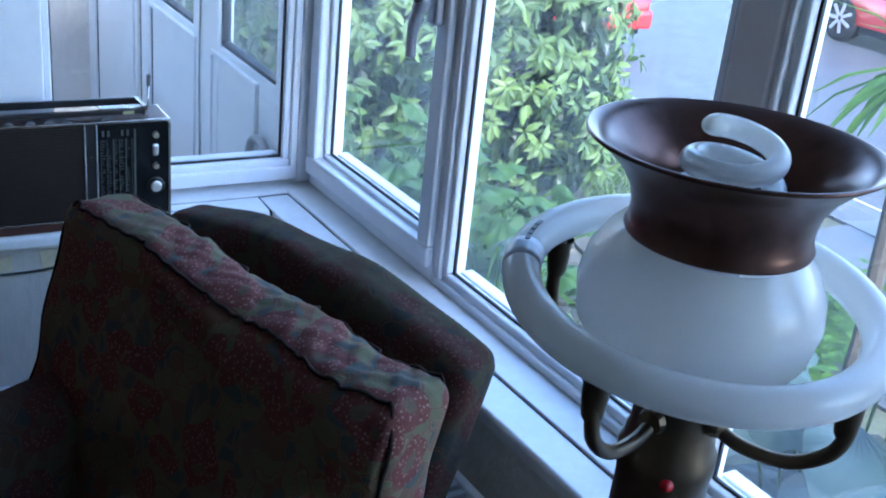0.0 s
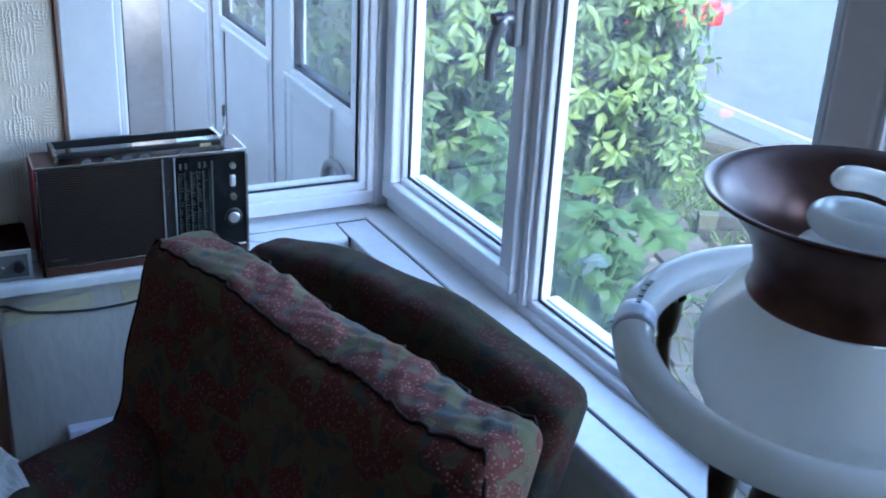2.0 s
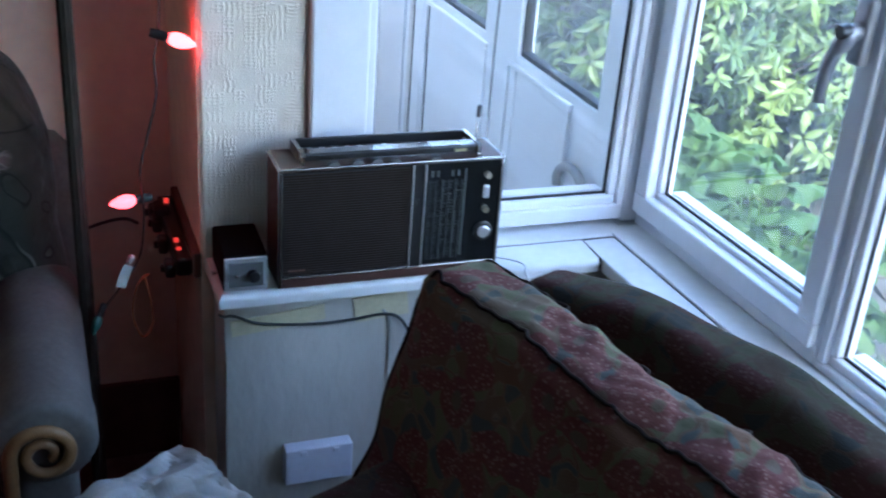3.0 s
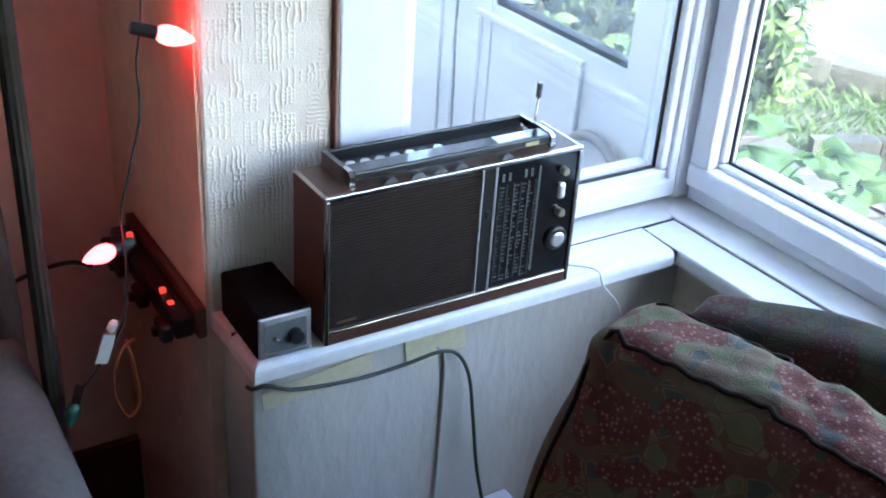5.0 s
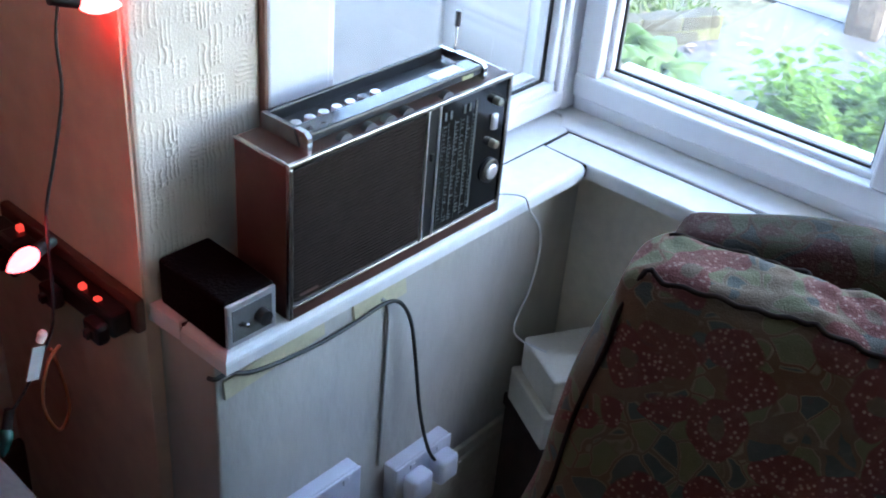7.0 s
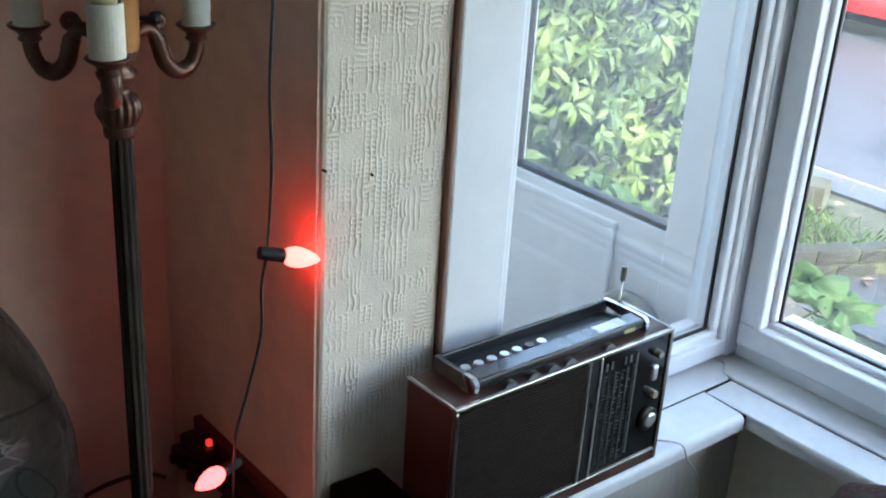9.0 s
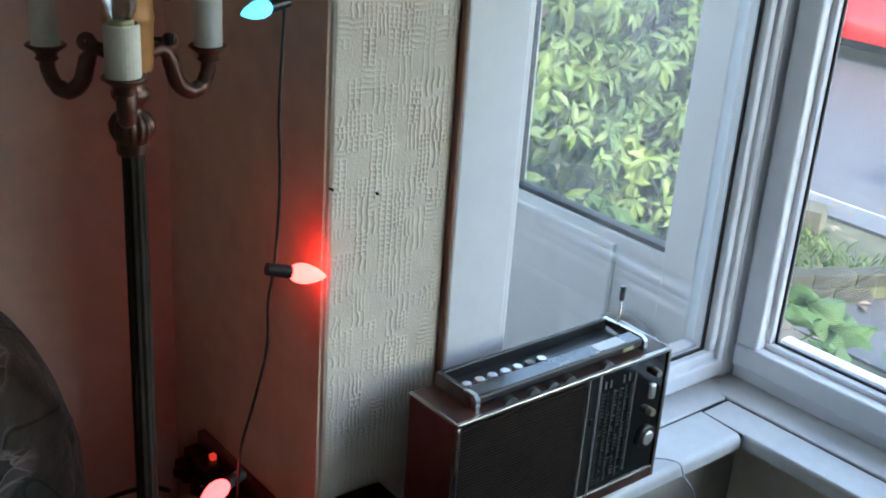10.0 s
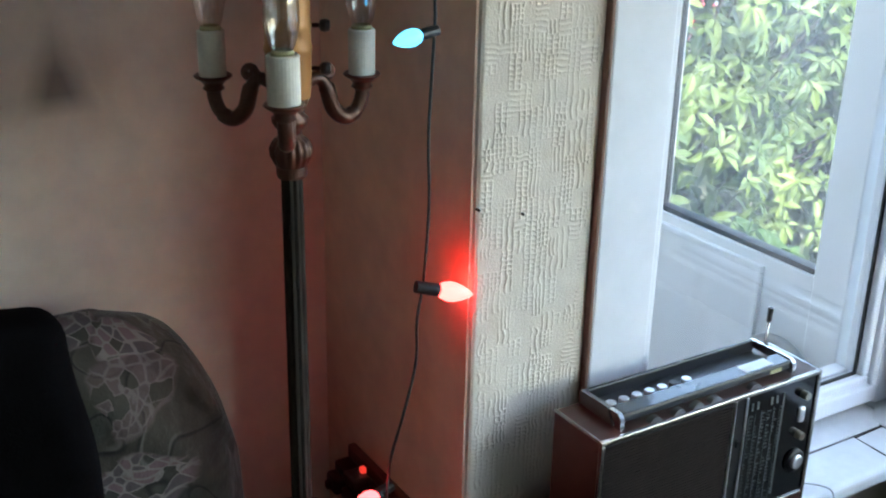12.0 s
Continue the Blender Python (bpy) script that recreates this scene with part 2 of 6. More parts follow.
M["laurel"] = leaf_material("laurel_leaf", (0.030, 0.070, 0.022), (0.165, 0.245, 0.056), 0.5)
M["bigleaf"] = leaf_material("broad_leaf", (0.020, 0.055, 0.011), (0.052, 0.120, 0.020), 0.65)
M["greyleaf"] = leaf_material("grey_leaf", (0.045, 0.080, 0.070), (0.090, 0.140, 0.120), 0.45)
M["fern"] = leaf_material("fern_leaf", (0.024, 0.070, 0.006), (0.066, 0.160, 0.012), 0.8)
M["grassblade"] = leaf_material("grass_blade", (0.04, 0.075, 0.02), (0.10, 0.17, 0.045), 0.5)
M["litter"] = leaf_material("leaf_litter", (0.07, 0.05, 0.03), (0.24, 0.19, 0.14), 0.7, 0.1)


class Cloth:
    """A few node shorthands for printed and worn surfaces."""

    def __init__(self, name, rough=0.95, sheen=0.0, size=1.0):
        self.m = bpy.data.materials.new(name)
        self.m.use_nodes = True
        self.n, self.l = self.m.node_tree.nodes, self.m.node_tree.links
        self.p = self.n["Principled BSDF"]
        self.p.inputs["Roughness"].default_value = rough
        self.p.inputs["Specular IOR Level"].default_value = 0.15
        self.p.inputs["Sheen Weight"].default_value = sheen
        self.p.inputs["Sheen Roughness"].default_value = 0.45
        tc, mp = self.n.new("ShaderNodeTexCoord"), self.n.new("ShaderNodeMapping")
        mp.inputs["Scale"].default_value = (size, size, size)
        mp.inputs["Location"].default_value = (0.13, 0.045, 0.21)
        self.l.new(tc.outputs["Object"], mp.inputs[0])
        self.at = mp.outputs[0]

    def noise(self, scale, detail=2, vec=None):
        q = self.n.new("ShaderNodeTexNoise")
        q.inputs["Scale"].default_value, q.inputs["Detail"].default_value = scale, detail
        self.l.new(vec or self.at, q.inputs["Vector"])
        return q

    def warp(self, scale, amount, vec=None):
        q = self.n.new("ShaderNodeMix")
        q.data_type, q.blend_type = "RGBA", "LINEAR_LIGHT"
        q.inputs[0].default_value = amount
        self.l.new(vec or self.at, q.inputs[6])
        self.l.new(self.noise(scale).outputs["Color"], q.inputs[7])
        return q.outputs[2]

    def cells(self, scale, feature="F1", vec=None):
        q = self.n.new("ShaderNodeTexVoronoi")
        q.feature = feature
        q.inputs["Scale"].default_value = scale
        self.l.new(vec or self.at, q.inputs["Vector"])
        return q

    def step(self, src, lo, hi):
        q = self.n.new("ShaderNodeMapRange")
        q.inputs[1].default_value, q.inputs[2].default_value = lo, hi
        self.l.new(src, q.inputs[0])
        return q.outputs[0]

    def mult(self, *srcs):
        out = srcs[0]
        for b in srcs[1:]:
            q = self.n.new("ShaderNodeMath")
            q.operation = "MULTIPLY"
            self.l.new(out, q.inputs[0])
            if isinstance(b, (int, float)):
                q.inputs[1].default_value = b
            else:
                self.l.new(b, q.inputs[1])
            out = q.outputs[0]
        return out

    def channel(self, src):
        q = self.n.new("ShaderNodeSeparateColor")
        self.l.new(src, q.inputs[0])
        return q.outputs

    def blend(self, fac, a, b):
        q = self.n.new("ShaderNodeMix")
        q.data_type = "RGBA"
        self.l.new(fac, q.inputs[0])
        for k, v in ((6, a), (7, b)):
            if isinstance(v, tuple):
                q.inputs[k].default_value = (*v, 1)
            else:
                self.l.new(v, q.inputs[k])
        return q.outputs[2]

    def finish(self, col, weave=420, depth=0.35, creases=0.0):
        self.l.new(col, self.p.inputs["Base Color"])
        b = self.n.new("ShaderNodeBump")
        b.inputs["Strength"].default_value, b.inputs["Distance"].default_value = depth, 0.004
        self.l.new(self.noise(weave).outputs[0], b.inputs["Height"])
        if creases:
            c = self.n.new("ShaderNodeBump")
            c.inputs["Strength"].default_value, c.inputs["Distance"].default_value = creases, 0.03
            self.l.new(self.noise(16, 4).outputs[0], c.inputs["Height"])
            self.l.new(c.outputs[0], b.inputs["Normal"])
        self.l.new(b.outputs[0], self.p.inputs["Normal"])
        return self.m


def floral(name, k=1.0, sheen=0.35):
    """Printed cotton: dotted crimson arches, outlined olive leaves and dull blue gaps on brown."""
    c = Cloth(name, 0.95, sheen)
    c.p.inputs["Sheen Tint"].default_value = (1.0, 0.80, 0.60, 1)
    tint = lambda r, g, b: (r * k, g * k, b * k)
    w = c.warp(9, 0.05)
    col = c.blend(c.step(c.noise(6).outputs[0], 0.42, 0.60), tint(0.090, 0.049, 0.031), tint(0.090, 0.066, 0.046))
    # leaves with tan outlines
    leaf, edge = c.cells(30, vec=w), c.cells(30, "DISTANCE_TO_EDGE", w)
    kind = c.channel(leaf.outputs["Color"])
    col = c.blend(c.mult(c.step(kind[0], 0.30, 0.34), c.step(edge.outputs[0], 0.06, 0.10)), col, tint(0.088, 0.088, 0.050))
    col = c.blend(c.mult(c.step(kind[1], 0.70, 0.72), c.step(edge.outputs[0], 0.06, 0.10)), col, tint(0.056, 0.060, 0.056))
    rim = c.mult(c.step(edge.outputs[0], 0.030, 0.05), c.step(edge.outputs[0], 0.085, 0.065), c.step(kind[0], 0.25, 0.4))
    col = c.blend(c.mult(rim, 0.6), col, tint(0.150, 0.125, 0.090))
    # arches of berries round a dull centre
    arch = c.cells(13.5, vec=w)
    on = c.step(c.channel(arch.outputs["Color"])[0], 0.30, 0.33)
    ring = c.mult(c.step(arch.outputs[0], 0.56, 0.52), c.step(arch.outputs[0], 0.15, 0.20), on)
    col = c.blend(c.mult(ring, 0.9), col, tint(0.095, 0.030, 0.028))
    heart = c.mult(c.step(arch.outputs[0], 0.20, 0.15), on)
    col = c.blend(c.mult(heart, 0.85), col, tint(0.080, 0.058, 0.042))
    dots = c.cells(135)
    col = c.blend(c.mult(ring, c.step(dots.outputs[0], 0.40, 0.30)), col, tint(0.140, 0.056, 0.050))
    col = c.blend(c.mult(ring, c.step(dots.outputs[0], 0.30, 0.18)), col, tint(0.185, 0.120, 0.100))
    # thread worn pale here and there
    col = c.blend(c.mult(c.step(c.noise(60, 5).outputs[0], 0.52, 0.75), 0.14), col, tint(0.15, 0.125, 0.10))
    return c.finish(col, creases=0.10)


def tapestry(name):
    """Faded grey-green cover with scroll lines and mauve flower heads."""
    c = Cloth(name, 0.95, 0.15)
    w = c.warp(4, 0.10)
    col = c.blend(c.step(c.noise(3.5).outputs[0], 0.38, 0.62), (0.032, 0.036, 0.030), (0.050, 0.055, 0.045))
    col = c.blend(c.mult(c.step(c.noise(5, 3, w).outputs[0], 0.55, 0.66), 0.7), col, (0.075, 0.062, 0.050))
    scroll = c.cells(8.5, "SMOOTH_F1", c.warp(5, 0.16))
    for r in (0.36, 0.60):
        line = c.mult(c.step(scroll.outputs[0], r - 0.022, r - 0.008), c.step(scroll.outputs[0], r + 0.022, r + 0.008))
        col = c.blend(c.mult(line, c.step(c.noise(4).outputs[0], 0.42, 0.54), 0.7), col, (0.160, 0.158, 0.140))
        dark = c.mult(c.step(scroll.outputs[0], r + 0.012, r + 0.026), c.step(scroll.outputs[0], r + 0.06, r + 0.035))
        col = c.blend(c.mult(dark, 0.75), col, (0.014, 0.016, 0.015))
    head = c.cells(6.4, vec=w)
    inside = c.mult(c.step(head.outputs[0], 0.40, 0.33), c.step(c.channel(head.outputs["Color"])[2], 0.35, 0.40))
    petal, pedge = c.cells(52, vec=w), c.cells(52, "DISTANCE_TO_EDGE", w)
    shade = c.channel(petal.outputs["Color"])[0]
    col = c.blend(c.mult(inside, c.step(shade, 0.3, 0.35)), col, (0.165, 0.110, 0.112))
    col = c.blend(c.mult(inside, c.step(shade, 0.62, 0.66)), col, (0.095, 0.080, 0.080))
    col = c.blend(c.mult(inside, c.step(pedge.outputs[0], 0.12, 0.06), c.step(shade, 0.25, 0.3)), col, (0.22, 0.19, 0.175))
    return c.finish(col, creases=0.55)


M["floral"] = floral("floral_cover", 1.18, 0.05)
# same print darkened for the shaded back, base and arms
M["floral_shaded"] = floral("floral_cover_shaded", 0.40, 0.04)
M["card"] = material("cardboard", (0.42, 0.27, 0.15), 0.8, vary=0.12, scale=12)
M["tapestry"] = tapestry("tapestry_cover")
M["velvet"] = material("arm_velvet", (0.115, 0.106, 0.096), 0.9, vary=0.25, scale=9, bump=0.15, bump_scale=300)


def embossed(name):
    """Heavy cream wallpaper, yellowed, stained in places; its relief is in the mesh."""
    m = material(name, (0.73, 0.635, 0.53), 0.85, vary=0.08, scale=3.0, second=(0.77, 0.69, 0.59), bump=0.12, bump_scale=260)
    n, l = m.node_tree.nodes, m.node_tree.links
    tc = n["Texture Coordinate"]
    # faint brown stains
    st = n.new("ShaderNodeTexNoise")
    st.inputs["Scale"].default_value, st.inputs["Detail"].default_value = 9.0, 3
    l.new(tc.outputs["Object"], st.inputs["Vector"])
    sr = n.new("ShaderNodeMapRange")
    sr.inputs[1].default_value, sr.inputs[2].default_value, sr.inputs[4].default_value = 0.60, 0.78, 0.5
    l.new(st.outputs[0], sr.inputs[0])
    tint = n.new("ShaderNodeMix")
    tint.data_type, tint.blend_type = "RGBA", "MULTIPLY"
    tint.inputs[7].default_value = (0.72, 0.62, 0.50, 1)
    l.new(sr.outputs[0], tint.inputs[0])
    l.new(n["Color Ramp"].outputs[0], tint.inputs[6])
    l.new(tint.outputs[2], n["Principled BSDF"].inputs["Base Color"])
    return m


M["wallpaper"] = embossed("embossed_wallpaper")


def soot_stain(m, x, z_low, z_high, w_low, w_high):
    """A smoky mark in the shape of an old wall light, in wall coordinates."""
    n, l = m.node_tree.nodes, m.node_tree.links
    sep = n.new("ShaderNodeSeparateXYZ")
    l.new(n["Texture Coordinate"].outputs["Object"], sep.inputs[0])

    def calc(op, a, b, clamp=False):
        q = n.new("ShaderNodeMath")
        q.operation, q.use_clamp = op, clamp
        for k, v in enumerate((a, b)):
            if isinstance(v, (int, float)):
                q.inputs[k].default_value = v
            else:
                l.new(v, q.inputs[k])
        return q.outputs[0]
    dx = calc("ABSOLUTE", calc("SUBTRACT", sep.outputs[0], x), 0)
    up = calc("DIVIDE", calc("SUBTRACT", sep.outputs[2], z_low), z_high - z_low)
    half = calc("ADD", calc("MULTIPLY", up, w_high - w_low), w_low)
    side = calc("DIVIDE", calc("SUBTRACT", half, dx), 0.040, True)
    low = calc("DIVIDE", calc("SUBTRACT", sep.outputs[2], z_low), 0.035, True)
    high = calc("DIVIDE", calc("SUBTRACT", z_high, sep.outputs[2]), 0.10, True)
    mask = calc("MULTIPLY", calc("MULTIPLY", side, low), calc("MULTIPLY", high, 0.72))
    mix = n.new("ShaderNodeMix")
    mix.data_type, mix.blend_type = "RGBA", "MIX"
    mix.inputs[7].default_value = (0.10, 0.09, 0.085, 1)
    l.new(mask, mix.inputs[0])
    l.new(n["Color Ramp"].outputs[0], mix.inputs[6])
    l.new(mix.outputs[2], n["Principled BSDF"].inputs["Base Color"])


soot_stain(M["plaster"], -0.378, 1.415, 1.580, 0.066, 0.014)

# ---- mesh helpers ----
def part(name, bm, mat, parent=None, label="", smooth=False):
    """Links a bmesh as one mesh object, under parent where there is one."""
    me = bpy.data.meshes.new(name)
    bm.normal_update()
    bm.to_mesh(me)
    bm.free()
    if smooth:
        me.polygons.foreach_set("use_smooth", [True] * len(me.polygons))
    for q in (mat if isinstance(mat, (list, tuple)) else (mat,)):
        me.materials.append(q)
    ob = new(name, me)
    ob.parent = parent
    if label:
        ob["label"] = label
    return ob


def thing(name, m, label, category, group="", kind=""):
    """An empty at the base of a thing, which parents its parts."""
    ob = new(name)
    ob.empty_display_size = 0.05
    ob.matrix_world = m
    return tagged(ob, label, category, group, kind)


def box(bm, x0, x1, y0, y1, z0, z1, bevel=0.0, seg=2, mat=0):
    r = bmesh.ops.create_cube(bm, size=1.0, matrix=Matrix.LocRotScale(((x0 + x1) / 2, (y0 + y1) / 2, (z0 + z1) / 2), None, (x1 - x0, y1 - y0, z1 - z0)))
    vs = r["verts"]
    if bevel:
        es = list({e for v in vs for e in v.link_edges})
        o = bmesh.ops.bevel(bm, geom=es, offset=bevel, segments=seg, affect="EDGES", profile=0.5)
        fs = o["faces"]
    else:
        fs = list({f for v in vs for f in v.link_faces})
    if mat:
        for f in fs:
            f.material_index = mat
    return vs


def boxes(*rows, bevel=0.0, seg=2):
    bm = bmesh.new()
    for r in rows:
        box(bm, *r, bevel=bevel, seg=seg)
    return bm


def lathe(bm, profile, steps=32, m=None, close=False):
    """Turns a profile of (radius, height) round the z axis."""
    rings = []
    for r, z in profile:
        rings.append([bm.verts.new(((m or Matrix()) @ Vector((r * math.cos(a), r * math.sin(a), z)))) for a in (2 * math.pi * k / steps for k in range(steps))])
    for a, b in zip(rings, rings[1:]):
        for k in range(steps):
            bm.faces.new((a[k], a[(k + 1) % steps], b[(k + 1) % steps], b[k]))
    if close:
        bm.faces.new(rings[0][::-1])
        bm.faces.new(rings[-1])
    return bm


def smooth_path(pts, n=8, closed=False):
    """Catmull-Rom curve through points."""
    p = [Vector(q) for q in pts]
    out = []
    k = len(p)
    for i in range(k if closed else k - 1):
        a, b, c, d = ((p[(i - 1) % k], p[i], p[(i + 1) % k], p[(i + 2) % k]) if closed else (p[max(i - 1, 0)], p[i], p[i + 1], p[min(i + 2, k - 1)]))
        for j in range(n):
            t = j / n
            out.append(0.5 * ((2 * b) + (c - a) * t + (2 * a - 5 * b + 4 * c - d) * t * t + (3 * b - a - 3 * c + d) * t ** 3))
    if not closed:
        out.append(p[-1])
    return out


def tube(bm, path, radius, steps=8, closed=False, cap=True):
    """A round bar along a path; radius is a number or a list."""
    n = len(path)
    rad = radius if isinstance(radius, (list, tuple)) else [radius] * n
    rings, side = [], None
    for i, q in enumerate(path):
        a, b = (path[(i - 1) % n], path[(i + 1) % n]) if closed else (path[max(i - 1, 0)], path[min(i + 1, n - 1)])
        t = (Vector(b) - Vector(a)).normalized()
        if side is None:
            side = t.orthogonal().normalized()
        side = (side - t * side.dot(t)).normalized()
        up = t.cross(side)
        rings.append([bm.verts.new(Vector(q) + rad[i] * (side * math.cos(w) + up * math.sin(w))) for w in (2 * math.pi * k / steps for k in range(steps))])
    pairs = list(zip(rings, rings[1:])) + ([(rings[-1], rings[0])] if closed else [])
    for a, b in pairs:
        for k in range(steps):
            bm.faces.new((a[k], a[(k + 1) % steps], b[(k + 1) % steps], b[k]))
    if cap and not closed:
        bm.faces.new(rings[0][::-1])
        bm.faces.new(rings[-1])
    return bm

# ---- the room ----
Y_SIDE, X_FRONT = 2.2, 1.05          # room faces of the side and front window frames
CEIL_Z, SILL_Z = 2.45, 0.78
PIER_X, PIER_Y, BACK_Y, BAY_END = 0.050, 2.212, 2.68, -0.95
# the bay front stands a degree and a half out of square with its side
FRONT = Matrix.Translation((1.025, 2.2, 0)) @ Matrix.Rotation(radians(1.5), 4, "Z") @ Matrix.Translation((-1.05, -2.2, 0))


def setting(name, bm, mat, label, category, kind="structure", smooth=False):
    return tagged(part(name, bm, mat, smooth=smooth), label, category, kind=kind)


def slab(bm, pts, z0, z1, bevel=0.0, seg=3, nosing=None):
    """A flat board with the outline pts, its upper edges rounded."""
    lo = [bm.verts.new((x, y, z0)) for x, y in pts]
    hi = [bm.verts.new((x, y, z1)) for x, y in pts]
    bm.faces.new(lo[::-1])
    top = bm.faces.new(hi)
    for k in range(len(pts)):
        j = (k + 1) % len(pts)
        bm.faces.new((lo[k], lo[j], hi[j], hi[k]))
    bmesh.ops.recalc_face_normals(bm, faces=bm.faces[:])
    if bevel:
        bmesh.ops.bevel(bm, geom=[e for e in top.edges if nosing is None or nosing((e.verts[0].co + e.verts[1].co) / 2)], offset=bevel, segments=seg, affect="EDGES", profile=0.5)
    return bm


setting("floor", boxes((-3.4, 1.0, -3.2, BACK_Y, -0.12, 0.0)), M["carpet"], "dark red-brown carpet on the living room floor", "floor")
setting("ceiling", boxes((-3.4, 1.2, -3.2, 2.9, CEIL_Z, CEIL_Z + 0.12)), M["ceiling"], "plain off-white painted ceiling over room", "ceiling")
setting("wall_back", boxes((-3.4, PIER_X, BACK_Y, BACK_Y + 0.16, 0.0, CEIL_Z)), M["plaster"], "faded painted wall with soot stains behind the armchair", "wall")
setting("wall_pier", boxes((PIER_X, 0.255, PIER_Y, BACK_Y + 0.16, SILL_Z - 0.02, CEIL_Z), bevel=0.006), M["wallpaper"], "pier beside the bay with worn embossed wallpaper", "wall")


def relief_paper(parent, x0, x1, z0, z1, y):
    """Raised wallpaper pattern: uneven patches of small ladders, wavy upright threads and short cross bars."""
    rng = random.Random(9)
    dx, dz = 0.0010, 0.0012
    nx, nz = int((x1 - x0) / dx), int((z1 - z0) / dz)
    cols = 10
    cell = (x1 - x0) / cols
    plan = []
    for c in range(cols):
        z, col = z0 - rng.random() * 0.03, []
        while z < z1 + 0.01:
            h = rng.choice((0.014, 0.018, 0.022, 0.028, 0.036))
            col.append((z, z + h, rng.choice("ggggwwwhfff"), rng.choice((2, 2, 3)), rng.random() * 6.28, rng.uniform(0.55, 1.0)))
            z += h
        plan.append(col)
    ridge = lambda a: max(0.0, math.cos(a)) ** 1.5
    verts, faces, at = [], [], [0] * cols
    for k in range(nz + 1):
        z = z0 + (z1 - z0) * k / nz
        for i in range(nx + 1):
            x = x0 + (x1 - x0) * i / nx
            xs = x + 0.0014 * noise.noise(Vector((x * 48, 0, z * 42))) + 0.0009 * noise.noise(Vector((x * 170, 4, z * 130)))
            zs = z + 0.0022 * noise.noise(Vector((x * 55, 7, z * 36)))
            c = max(0, min(cols - 1, int((xs - x0) / cell)))
            col, j = plan[c], at[c]
            while j + 1 < len(col) and col[j][1] < zs:
                j += 1
            while j and col[j][0] > zs:
                j -= 1
            at[c] = j
            a, b, sort, bars, ph, amp = col[j]
            u, v = (xs - x0) / cell - c, (zs - a) / (b - a)
            up = 2 * math.pi * bars * u
            across = 2 * math.pi * max(1, round((b - a) / 0.0075)) * v
            if sort == "g":
                hgt = max(ridge(up), 0.9 * ridge(across))
            elif sort == "w":
                hgt = ridge(up + 0.7 * math.sin(v * 5 + ph))
            elif sort == "h":
                hgt = ridge(across + 0.5 * math.sin(u * 5 + ph))
            else:
                hgt = 0.15
            fade = max(0.35, min(1.0, 0.75 + 1.1 * noise.noise(Vector((x * 21, 3, z * 17)))))
            edge = max(0.0, min(1.0, (x - x0) / 0.004, (x1 - x) / 0.004))
            verts.append((x, y - 0.0006 - 0.0020 * hgt * amp * fade * edge, z))
    w = nx + 1
    for k in range(nz):
        for i in range(nx):
            q = k * w + i
            faces.append((q, q + 1, q + w + 1, q + w))
    me = bpy.data.meshes.new("wallpaper")
    me.from_pydata(verts, [], faces)
    me.polygons.foreach_set("use_smooth", [True] * len(me.polygons))
    me.materials.append(M["wallpaper"])
    ob = new("wallpaper", me)
    ob.parent = parent
    ob["label"] = "cream embossed wallpaper with raised bars"


relief_paper(bpy.data.objects["wall_pier"], PIER_X + 0.006, 0.254, SILL_Z + 0.004, 1.86, PIER_Y)
setting("wall_pier_side", boxes((PIER_X - 0.004, PIER_X + 0.03, PIER_Y + 0.006, BACK_Y, 0.0, CEIL_Z)), M["plaster_pier_glow"], "side of the pier, red bulb glow in its brownish colour", "wall")
setting("wall_west", boxes((-3.56, -3.4, -3.2, 2.9, 0.0, CEIL_Z)), M["room_bounce"], "plain unseen wall on the far side of room, pale for bounce", "wall")
setting("wall_south", boxes((-3.4, 0.3, -3.36, -3.2, 0.0, CEIL_Z)), M["room_low_fill"], "plain unseen wall at the back of the room, darkened against fill", "wall")
setting("wall_front", boxes((0.1, 0.35, -3.2, BAY_END, 0.0, CEIL_Z)), M["room_low_fill"], "plain unseen front wall past the bay, darkened against fill", "wall")
setting("wall_under_side", boxes((0.070, 1.15, 2.095, 2.27, 0.0, SILL_Z - 0.028), bevel=0.004), M["plaster_shaded"], "pale painted low wall under the side sill", "wall")
setting("wall_under_front", boxes((0.945, 1.19, BAY_END, 2.095, 0.0, SILL_Z - 0.028)), M["plaster_lit"], "pale painted low wall under the bay window", "wall").matrix_world = FRONT
setting("wall_bay_end", boxes((0.1, 1.17, BAY_END - 0.14, BAY_END, 0.0, CEIL_Z)), M["plaster_shaded"], "plain end wall of the bay", "wall")
setting("wall_over_front", boxes((1.045, 1.19, BAY_END, 2.25, 2.2, CEIL_Z)), M["plaster_shaded"], "strip of wall above the bay window", "wall").matrix_world = FRONT
setting("wall_over_side", boxes((0.26, 1.02, 2.2, 2.3, 2.2, CEIL_Z)), M["plaster_shaded"], "strip of wall above the side window", "wall")

# skirting under the side wall and the back wall
bm = boxes((0.05, 0.925, 2.077, 2.095, 0.0, 0.19), (0.05, 0.925, 2.083, 2.095, 0.19, 0.215), bevel=0.003)
setting("baseboard", bm, M["skirting"], "scuffed off-white wooden skirting board along low wall", "baseboard")
setting("baseboard_back", boxes((-3.4, PIER_X - 0.004, BACK_Y - 0.018, BACK_Y, 0.0, 0.22), bevel=0.003), M["dark_skirting"], "dark stained wooden skirting board along the back wall", "baseboard")

